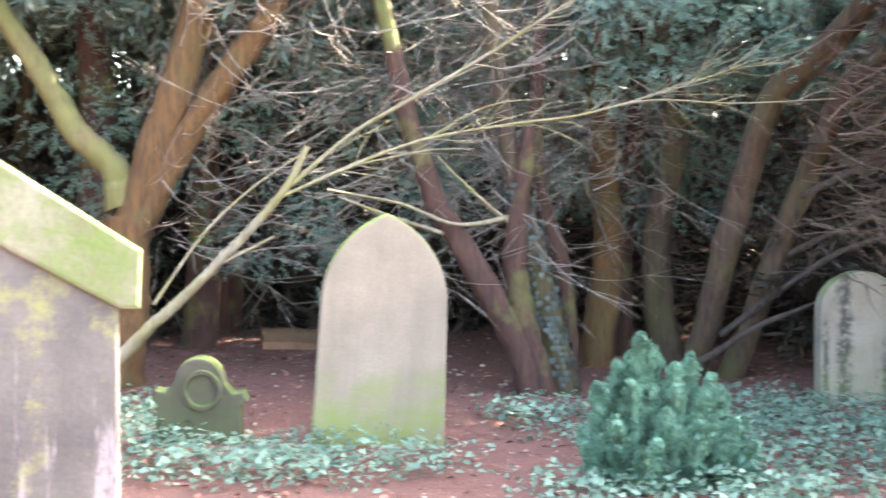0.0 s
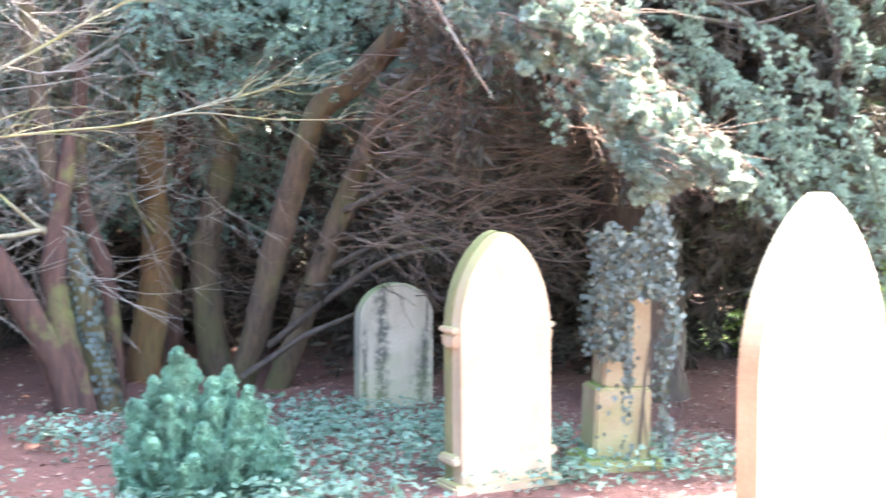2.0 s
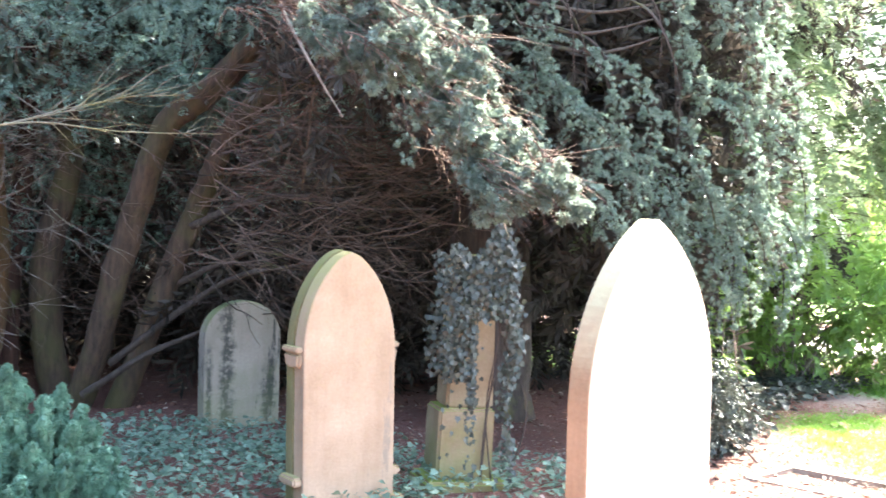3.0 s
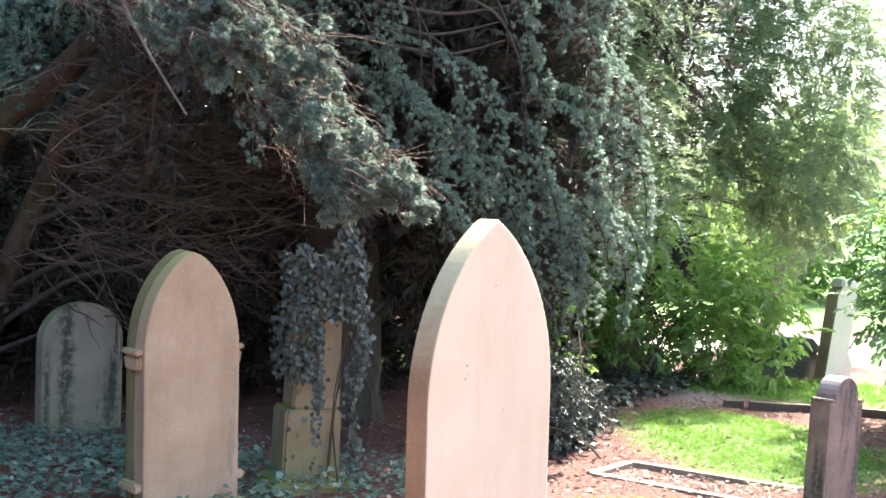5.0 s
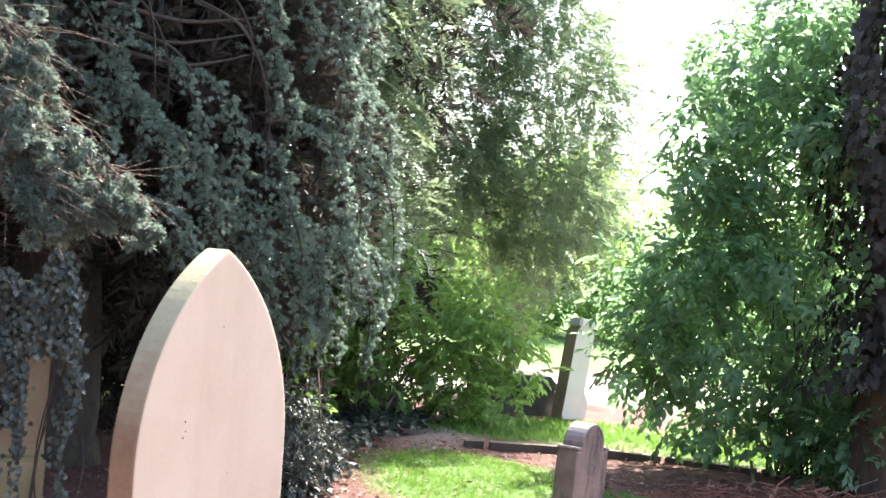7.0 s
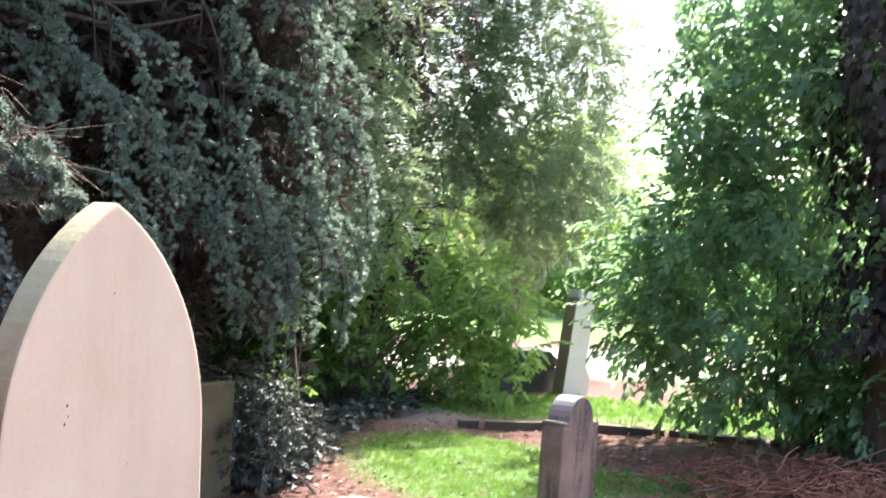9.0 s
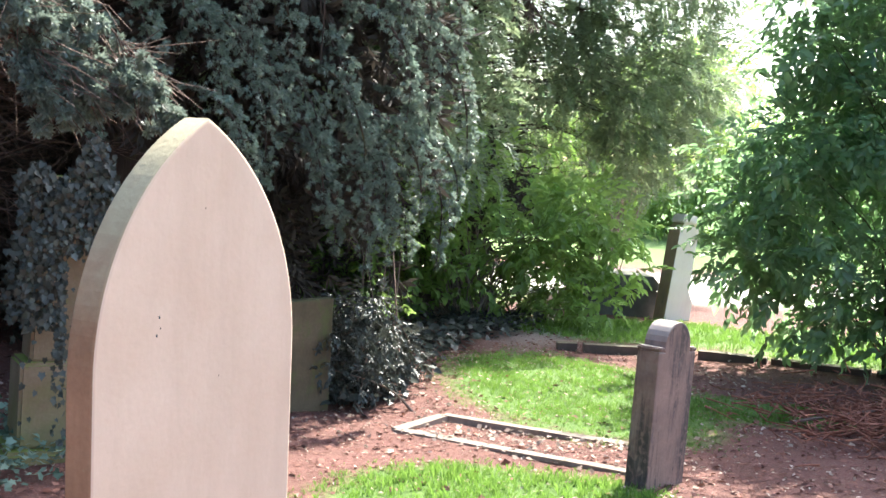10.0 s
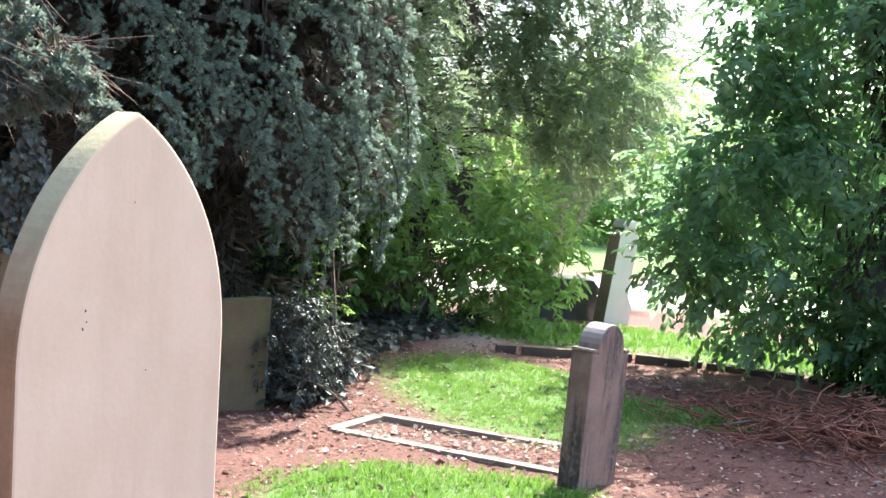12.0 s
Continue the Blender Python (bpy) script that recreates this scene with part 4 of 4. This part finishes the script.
# ---- woodland behind, which closes the view under the trees ----
def woodland():
    rng = np.random.default_rng(16)
    ob = group_at("woodland", pose(0, 15, 0), "dense dark undergrowth and trees behind the graves", "woodland", kind="stuff")
    # Ring runs on unseen to the left and rear to block sky light.
    ang = rng.uniform(radians(55), radians(235), 1500)
    r = rng.uniform(12.5, 18.0, 1500)
    z = rng.uniform(0.0, 6.5, 1500)
    far_gap = (ang < radians(66)) & (z < 0.8)
    c = np.stack([3 + r * np.cos(ang), r * np.sin(ang) - 15 + 2.0, z], 1)[~far_gap]
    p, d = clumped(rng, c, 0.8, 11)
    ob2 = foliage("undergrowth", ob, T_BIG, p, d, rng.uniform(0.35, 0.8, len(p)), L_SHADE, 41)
    # Low thicket in the dark leaf copy paints the shade under the trees.
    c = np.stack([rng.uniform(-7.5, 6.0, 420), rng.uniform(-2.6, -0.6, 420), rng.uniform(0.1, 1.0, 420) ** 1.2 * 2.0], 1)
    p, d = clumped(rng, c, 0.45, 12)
    foliage("thicket", ob, T_BIG, p, d, rng.uniform(0.25, 0.5, len(p)), L_SHADEDARK, 48)
    # High canopy, mostly out of view, added to block the open sky.
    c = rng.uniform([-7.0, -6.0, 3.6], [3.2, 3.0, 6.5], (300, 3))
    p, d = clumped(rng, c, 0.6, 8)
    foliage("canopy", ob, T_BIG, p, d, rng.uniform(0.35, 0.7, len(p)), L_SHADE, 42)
    lines = bare_twigs(rng, [-6, -3.5, 0.3], [4.0, 0.5, 3.6], 420, 1.4, 0.007, 0.1, (0.3, -0.2))
    tagged(part("brush_tangle", twigs(lines, B_TWIG), B_TWIG, ob), kind="stuff")
    for i in range(16):
        x, y = rng.uniform(-7, 4.5), rng.uniform(-2.8, 1.0)
        limb("trunk", [(x, y, -0.2), (x + rng.normal(0, 0.15), y, 2.0), (x + rng.normal(0, 0.4), y, 5.0)], rng.uniform(0.07, 0.18), 0.06, B_RED if i % 2 else B_OLIVE, ob, 90 + i, 8)
    return ob


woodland()


# ---- trees and shrubs on the open side ----
def cypress():
    rng = np.random.default_rng(17)
    base = np.array([10.7, 11.1, 0.0])
    ob = group_at("cypress_tree", pose(*base), "tall cypress with lacy grey-green sprays in sunlight", "tree")
    limb("trunk", [(0, 0, -0.2), (0.05, 0, 2.0), (0, 0, 7.0)], 0.22, 0.1, B_RED, ob, 100)
    c = np.vstack([on_ellipsoid(rng, 210, (-0.1, -0.4, 4.1), (1.75, 1.4, 3.2), 0.55), on_ellipsoid(rng, 120, (1.3, -1.6, 3.8), (1.2, 1.0, 2.2), 0.45), rng.uniform([-4.2, -3.0, 1.75], [-2.2, -1.6, 5.5], (140, 3)), on_ellipsoid(rng, 210, (-2.3, 0.6, 4.2), (1.8, 1.2, 3.6), 0.35), on_ellipsoid(rng, 110, (-1.2, 0.0, 5.0), (1.3, 1.0, 2.6), 0.4)])
    c = c[c[:, 2] > 1.7]
    p, d = clumped(rng, c, 0.46, 27)
    foliage("crown", ob, T_FINE, p, d * 0.7 + np.array([0.1, -0.3, -0.25]), rng.uniform(0.16, 0.3, len(p)), L_CYPRESS, 43)
    lines = []
    for q in c:
        a = np.array([0, 0, q[2] + 0.2])
        lines.append((smooth_line([a, (a + q) / 2 + np.array([0, 0, 0.25]), q], 8), 0.01, 0.003)) if q[2] < 5 else None
    lines += bare_twigs(rng, [-3.2, -1.6, 1.3], [1.8, 0.4, 5.5], 420, 0.7, 0.004, -0.05, (0.4, -0.6))
    tagged(part("branch_tangle", twigs(lines, B_DARKTWIG, "branches"), B_DARKTWIG, ob), kind="stuff")
    return ob


cypress()


def leafy_bush(name, base, blobs, clumps, radius, per, size, templates, material, label, seed, droop=-0.35, category="bush", stem=B_TWIG, zmin=0.1, thin_below=0.0, stem_every=2):
    """A shrub: stems from the foot to clumps of leaves spread over some blobs, each (centre, radii)."""
    rng = np.random.default_rng(seed)
    ob = group_at(name, pose(*base), label, category)
    c = np.vstack([on_ellipsoid(rng, clumps, q, r, 0.45) for q, r in blobs])
    c = c[c[:, 2] > zmin]
    p, d = clumped(rng, c, radius, per)
    keep = (p[:, 2] > 0.02) & ((p[:, 2] > thin_below) | (rng.uniform(0, 1, len(p)) < 0.6))
    p, d = p[keep], d[keep]
    foliage("leafage", ob, templates, p, d + np.array([0, 0, droop]), rng.uniform(0.7, 1.25, len(p)) * size, material, seed + 1)
    lines = []
    for q in c[::stem_every]:
        foot = np.array([rng.normal(0, 0.12), rng.normal(0, 0.12), -0.05])
        midp = foot + (q - foot) * np.array([0.35, 0.35, 0.6]) + rng.normal(0, 0.05, 3)
        lines.append((smooth_line([foot, midp, q], 9), 0.012, 0.003))
    tagged(part("stem_tangle", twigs(lines, stem, "stems"), stem, ob), kind="stuff")
    return ob


leafy_bush("bush", (9.3, 9.35, 0), [((0, 0, 0.95), (0.8, 0.7, 0.85)), ((0.85, -0.7, 0.75), (0.75, 0.5, 0.7)), ((-0.8, 0.4, 0.8), (0.6, 0.4, 0.65)), ((-1.5, 0.5, 0.5), (0.5, 0.4, 0.45))], 46, 0.24, 8, 0.26, T_LEAFY, L_LIT, "bright green leafy bush below the yew", 51, droop=-0.1)
# Added thicket whose dark leaf colour stands for shade behind the bush.
leafy_bush("bush", (8.9, 10.3, 0), [((0, 0, 0.8), (1.7, 0.5, 0.95)), ((-1.2, -0.4, 0.5), (0.7, 0.4, 0.6)), ((0.9, -0.2, 1.3), (0.8, 0.4, 0.6))], 60, 0.3, 9, 0.24, T_NARROW, L_SHADEDARK, "thicket of leaves and twigs added behind the bush, coloured dark for shade", 59, droop=-0.1, stem=B_BROWN)
leafy_bush("sapling", (6.3, 7.0, 0), [((0, 0, 0.45), (0.25, 0.2, 0.2)), ((0.5, 0.4, 0.85), (0.35, 0.2, 0.25))], 6, 0.08, 5, 0.1, T_LEAFY, L_LIT, "thin sapling with bright green leaves by the yew", 60, droop=-0.2, stem=B_BROWN, stem_every=1)
leafy_bush("bush", (13.9, 11.6, 0), [((0, 0, 2.2), (0.9, 0.8, 1.0)), ((0.7, -0.9, 2.7), (0.6, 0.6, 0.9))], 40, 0.3, 13, 0.22, T_NARROW, L_LIT, "sunlit yellow-green bush beyond the lawn", 53)
leafy_bush("laurel_bush", (10.5, 5.2, 0), [((0, 0, 1.9), (1.5, 1.5, 1.9)), ((-0.45, 0.5, 1.3), (0.98, 0.98, 0.95)), ((0.3, -0.6, 0.6), (1.0, 0.8, 0.5)), ((0.05, 0.15, 3.3), (1.1, 1.1, 1.3))], 84, 0.32, 18, 0.23, T_LEAFY, L_LAUREL, "large broad-leaved bush, dark glossy leaves, backlit", 55, category="bush", stem=B_DARKTWIG, zmin=0.15, thin_below=1.5, stem_every=9, droop=-0.22)
leafy_bush("holly_bush", (5.75, 6.5, 0), [((0, 0, 0.35), (0.33, 0.25, 0.36)), ((0.3, 0.25, 0.25), (0.3, 0.25, 0.25))], 40, 0.11, 16, 0.085, T_LEAFY, L_IVY, "dark glossy ivy bush at the foot of the yew", 57, zmin=0.03, stem_every=8)


def far_hedge():
    rng = np.random.default_rng(33)
    ob = group_at("far_trees", pose(26, 22, 0), "sunlit trees and hedge far beyond the churchyard", "trees", kind="stuff")
    for n, material, back in ((420, L_LIT, 0.0), (420, L_LAUREL, 2.5)):
        t = rng.uniform(-0.7, 0.7, n)
        top = 3.2 + 0.9 * np.sin(9 * t + 1) + 0.7 * np.sin(23 * t) + 0.4 * back
        c = np.stack([16 * t + back, -17 * t + rng.normal(0, 0.8, n) + back, rng.uniform(0, 1, n) * top], 1)
        p, d = clumped(rng, c, 0.8, 12)
        foliage("leafage", ob, T_NARROW, p, d, rng.uniform(0.5, 0.9, len(p)), material, 47 + n + int(back))
    return ob


far_hedge()


def ivy_clad_trunk():
    rng = np.random.default_rng(18)
    base = np.array([10.0, 4.22, 0.0])
    ob = group_at("ivy_clad_tree", pose(*base), "tree trunk thickly clad in dark ivy", "tree")
    limb("trunk", [(0, 0, -0.2), (0.05, 0, 3.0), (0.0, 0.1, 8.0)], 0.3, 0.2, B_OLIVE, ob, 110)
    n = 9500
    a, z = rng.uniform(0, 6.3, n), rng.uniform(0.9, 8.0, n)
    o = np.stack([np.cos(a), np.sin(a), 0 * a], 1)
    rad = 0.48 + 0.16 * np.sin(3 * a + 1.3 * z) + 0.12 * np.sin(2.6 * z) + rng.uniform(-0.1, 0.1, n)
    p = o * rad[:, None] + np.stack([0 * a, 0 * a, z], 1)
    # Ivy takes the dark leaf copy; the column's shade is in its colour.
    foliage("ivy", ob, T_IVY, p, o * 0.3 + np.array([0, 0, -0.9]) + rng.normal(0, 0.3, (n, 3)), rng.uniform(0.06, 0.11, n), L_SHADEDARK, 44, o + np.array([0, 0, 0.4]))
    return ob


ivy_clad_trunk()


def juniper(base):
    rng = np.random.default_rng(19)
    ob = group_at("juniper_shrub", pose(*base), "low blue-green juniper with plump upright plumes", "shrub")
    plumes = [(-0.3, 0, 0.4), (-0.2, 0.05, 0.62), (-0.1, -0.03, 0.78), (-0.02, 0.1, 0.7), (0.08, 0.0, 0.62), (0.17, 0.08, 0.66), (0.26, 0.02, 0.56), (0.33, 0.05, 0.47), (0.42, 0, 0.33), (-0.38, 0.05, 0.28), (-0.25, -0.18, 0.38), (0.0, -0.2, 0.42), (0.15, -0.2, 0.36), (0.3, -0.18, 0.28), (0.5, 0.1, 0.2), (-0.16, -0.12, 0.55), (0.06, -0.12, 0.54), (0.2, -0.1, 0.5), (-0.3, 0.1, 0.5), (0.36, -0.08, 0.36), (-0.06, -0.26, 0.28), (-0.38, -0.1, 0.22), (0.44, -0.12, 0.24), (0.1, 0.15, 0.58), (-0.12, 0.12, 0.66)]
    pos, fwd = [], []
    lines = []
    plumes += [(x + rng.uniform(-0.08, 0.08), y - rng.uniform(0.0, 0.09), h * rng.uniform(0.55, 0.92)) for x, y, h in plumes]
    for x, y, h in plumes:
        n = int(560 * h) + 60
        s = rng.uniform(0.1, 1, n)
        a = rng.uniform(0, 6.3, n)
        r = 0.046 * rng.uniform(0.6, 1.1, n) * np.clip((1.0 - s) * h / 0.09, 0.0, 1.0) ** 0.5 * (1 + 0.25 * np.sin(s * h * 55 + 9 * x))
        axis0 = np.stack([x * (0.75 + 0.3 * s), y * (0.7 + 0.4 * s), h * s], 1)
        o = np.stack([np.cos(a), np.sin(a), 0 * a], 1)
        pos.append(axis0 + o * r[:, None])
        fwd.append(o * 0.8 + np.array([0, 0, 0.55]) + rng.normal(0, 0.2, (n, 3)))
        limb("plume", [(x * 0.75, y * 0.7, 0.0), (x * 0.9, y * 0.9, 0.5 * h), (x * 1.02, y * 1.07, 0.92 * h), (x * 1.04, y * 1.1, 0.98 * h)], 0.034, 0.02, L_JUNIPER, ob, int(1000 * h), 7, 0.3)
        lines.append((np.array([(x * 0.4, y * 0.5, -0.03), (x * 0.75, y * 0.75, h * 0.5), (x, y, h * 0.95)]), 0.01, 0.003))
    pos, fwd = np.vstack(pos), np.vstack(fwd)
    foliage("plume_foliage", ob, T_STAR, pos, fwd, rng.uniform(0.014, 0.024, len(pos)), L_JUNIPER, 45)
    tagged(part("stem_tangle", twigs(lines, B_TWIG, "stems"), B_TWIG, ob), kind="stuff")
    return ob


juniper((1.12, 6.1, 0))


def ivy_monument():
    rng = np.random.default_rng(20)
    base = np.array([3.58, 6.0, 0.0])
    ob = group_at("monument", pose(*base, 0, 1, -12), "narrow ochre monument smothered in ivy", "monument")
    part("plinth", block(0.52, 0.42, 0.26, 0, 0.15, -0.2, 0.02), M_IVYSTONE, ob)
    part("base", block(0.34, 0.3, 0.42, -0.02, 0.15, 0.06, 0.015), M_IVYSTONE, ob)
    part("shaft", block(0.29, 0.24, 0.9, 0, 0.15, 0.48, 0.015, 0.86), M_IVYSTONE, ob)
    n = 4600
    face = rng.uniform(-0.25, 0.25, n)
    z = rng.uniform(0, 1, n) ** 0.7 * (1.5 - 2.2 * (face - 0.05) ** 2 + 0.08 * np.sin(23 * face))
    wild = 0.05 + 0.10 * np.clip(z - 0.8, 0, 1) + np.abs(rng.normal(0, 0.035, n))
    p = np.stack([face * (1.0 + 0.12 * np.sin(9 * z)), -0.02 - wild + 0.3 * (np.abs(face) > 0.22) * rng.uniform(0, 1, n), z], 1)
    bare = (np.abs(p[:, 0] - 0.07 - 0.06 * (0.9 - z)) < 0.1) & (z < 1.02) & (rng.uniform(0, 1, n) < 0.96)
    bare |= (p[:, 0] < -0.06) & (z < 0.66) & (rng.uniform(0, 1, n) < 0.97)
    bare |= (z < 0.5) & (p[:, 0] < 0.14) & (rng.uniform(0, 1, n) < 0.7)
    p = p[~bare]
    n = len(p)
    foliage("ivy", ob, T_IVY, p, np.array([0, -0.25, -0.9]) + rng.normal(0, 0.4, (n, 3)), rng.uniform(0.02, 0.042, n), L_IVY, 46, np.array([0, -1.0, 0.35]) + rng.normal(0, 0.3, (n, 3)))
    lines = []
    for _ in range(4):
        x = rng.uniform(0.02, 0.22)
        pts = [(x + rng.normal(0, 0.03), -0.03, 0.0), (x + rng.normal(0, 0.05), -0.045, 0.5), (x + rng.normal(0, 0.05), -0.04, 1.0), (x, -0.03, 1.35)]
        lines.append((smooth_line(pts, 14), 0.006, 0.003))
    tagged(part("ivy_stem_tangle", twigs(lines, B_DARKTWIG, "ivy_stems"), B_DARKTWIG, ob), kind="stuff")
    return ob


ivy_monument()

# ---- ground cover ----
def scattered(rng, n, lo, hi, keep):
    p = rng.uniform(lo, hi, (n, 2))
    x, y = p[:, 0], p[:, 1]
    patchy = 0.72 + 0.3 * np.sin(5.3 * x + 2.1 * y) * np.sin(4.1 * y - 1.7 * x) + 0.25 * np.sin(13 * x + 5 * y) * np.sin(11 * y - 6 * x)
    return p[keep(x, y) * patchy > rng.uniform(0, 1, n)]


def ground_cover(name, templates, p, z, fwd_z, size, material, label, category, seed, up_noise=0.5):
    rng = np.random.default_rng(seed)
    n = len(p)
    a = rng.uniform(0, 6.3, n)
    pos = np.stack([p[:, 0], p[:, 1], height(p[:, 0], p[:, 1]) + z], 1)
    fwd = np.stack([np.cos(a), np.sin(a), np.broadcast_to(fwd_z, (n,)) + rng.normal(0, 0.2, n)], 1)
    up = np.array([0, 0, 1.0]) + rng.normal(0, up_noise, (n, 3))
    me = baked(name, templates, pos, fwd, up, size * rng.uniform(0.6, 1.3, n), material, rng)
    return tagged(part(name, me, material), label, category, kind="stuff")


def ivy_bed(x, y):
    return np.clip(np.maximum.reduce([blob(x, y, -0.95, 6.35, 0.8, 0.42), blob(x, y, -1.9, 7.4, 0.3, 0.9), blob(x, y, 1.9, 7.3, 0.95, 0.8), blob(x, y, 1.3, 5.75, 0.75, 0.4), blob(x, y, 2.6, 6.9, 0.8, 0.8), blob(x, y, 3.1, 6.0, 0.35, 0.35), blob(x, y, 3.95, 5.95, 0.35, 0.35), blob(x, y, 0.7, 7.7, 0.35, 0.3)]) * 1.3, 0, 1)


def ivy_bank(x, y):
    return np.clip(np.maximum.reduce([blob(x, y, 6.6, 7.4, 0.5, 0.35, 40), blob(x, y, 7.9, 8.4, 1.1, 0.35, 35), blob(x, y, 9.2, 8.9, 0.8, 0.3, 25), blob(x, y, 5.9, 6.6, 0.4, 0.2, 30)]), 0, 1)


rng = np.random.default_rng(30)
p = scattered(rng, 34000, (-2.6, 5.0), (4.6, 8.6), ivy_bed)
ground_cover("ground_ivy", T_IVY, p, rng.uniform(0.01, 0.15, len(p)), -0.1, 0.042, L_GROUNDIVY, "blue-green ivy carpet round the headstones", "ivy", 61)
p = scattered(rng, 14000, (5.3, 6.2), (10.5, 9.6), ivy_bank)
ground_cover("ivy_bank", T_IVY, p, rng.uniform(0.01, 0.14, len(p)), -0.1, 0.07, L_IVY, "glossy ivy along the foot of the trees", "ivy", 62)


def lawn(name, p, size, seed, label, keep=None):
    rng = np.random.default_rng(seed)
    n = len(p)
    a = rng.uniform(0, 6.3, n)
    pos = np.stack([p[:, 0], p[:, 1], height(p[:, 0], p[:, 1]) - 0.004], 1)
    fwd = np.stack([np.cos(a), np.sin(a), 0 * a], 1)
    tall = 0.35 + 0.65 * np.clip(keep(p[:, 0], p[:, 1]), 0, 1) if keep else 1.0
    me = baked(name, T_GRASS, pos, fwd, np.tile([0, 0, 1.0], (n, 1)) + rng.normal(0, 0.15, (n, 3)), size * tall * rng.uniform(0.4, 1.3, n), L_GRASS, rng)
    return tagged(part(name, me, L_GRASS), label, "grass", kind="stuff")


near_turf = lambda x, y: np.clip(1.9 * blob(x, y, 5.0, 4.35, 0.75, 0.6, -30) - 0.35, 0, 1)
p = scattered(rng, 16000, (3.2, 2.6), (6.8, 5.8), near_turf)
lawn("grass", p, 0.055, 63, "tufts of fresh green grass beside the grave", near_turf)
near_turf = lambda x, y: np.clip(1.8 * np.maximum(blob(x, y, 7.5, 6.2, 1.5, 0.8, 60), 0.8 * blob(x, y, 8.1, 5.1, 0.9, 0.45, -45)) - 0.35, 0, 1)
p = scattered(rng, 22000, (5.4, 4.4), (9.6, 8.2), near_turf)
lawn("grass", p, 0.04, 64, "short green grass between the graves", near_turf)
p = scattered(rng, 22000, (8.6, 3.5), (15, 10.2), lambda x, y: np.clip(1.6 * turf(x, y) - 0.5, 0, 1) * (x + y > 16.3))
lawn("grass", p, 0.07, 65, "sunlit grass beyond the edging")
clear = lambda x, y: 1.0 - np.clip(turf(x, y), 0, 1) * 0.85
p = scattered(rng, 26000, (-3.0, 3.0), (10.0, 12.0), clear)
ground_cover("needle_litter", T_FALLEN, p, 0.004, 0.0, 0.045, L_LITTER, "fallen red-brown yew needles and leaves", "leaf litter", 66, 0.3)
p = scattered(rng, 15000, (3.4, 3.0), (9.2, 8.0), clear)
ground_cover("needle_litter", T_FALLEN, p, 0.005, 0.0, 0.026, L_LITTER, "fine red-brown needle litter on the open ground", "leaf litter", 69, 0.3)
p = scattered(rng, 5200, (3.4, 3.0), (9.2, 8.0), lambda x, y: 1.0 + 0 * x)
ground_cover("dead_leaves", T_FALLEN, p, 0.012, 0.05, 0.024, L_PALELITTER, "small pale dead leaves over grass and litter", "leaf litter", 70, 0.4)
p = scattered(rng, 5200, (-3.0, 3.0), (10.0, 12.0), clear)
ground_cover("dead_leaves", T_FALLEN, p, 0.008, 0.05, 0.04, L_PALELITTER, "pale dead leaves scattered on the litter", "leaf litter", 67, 0.4)

p = scattered(rng, 1500, (5.4, 4.3), (6.6, 6.0), lambda x, y: np.clip(1.4 * blob(x, y, 6.0, 5.15, 0.75, 0.28, -67), 0, 1))
ground_cover("dead_leaves", T_FALLEN, p, rng.uniform(0.008, 0.02, len(p)), 0.05, 0.035, L_PALELITTER, "pale dead leaves heaped inside the grave kerb", "leaf litter", 68, 0.5)


def brushwood_pile():
    rng = np.random.default_rng(31)
    ob = group_at("brushwood", pose(8.5, 4.1, 0), "heap of reddish broken twigs and dead fronds", "brushwood")
    lines = []
    for _ in range(1500):
        a = np.array([rng.normal(0.1, 0.5), rng.normal(0, 0.5), abs(rng.normal(0, 0.085)) + 0.01])
        d = rng.normal(0, 1, 3) * np.array([0.12, 0.12, 0.045])
        lines.append((smooth_line([a, a + d * 0.5 + rng.normal(0, 0.02, 3) * np.array([1, 1, 0.3]), a + d], 5), 0.0075, 0.003))
    tagged(part("twig_tangle", twigs(lines, B_RUSTY), B_RUSTY, ob), kind="stuff")
    for i, pts in enumerate([[(-0.75, 0.5, 0.06), (-0.2, 0.35, 0.1), (0.3, 0.1, 0.16), (0.9, -0.1, 0.3)], [(-0.35, 0.75, 0.03), (-0.1, 0.62, 0.06), (0.1, 0.6, 0.04)]]):
        limb("stick", pts, 0.01, 0.004, B_BROWN, ob, 120 + i, 6)
    return ob


brushwood_pile()
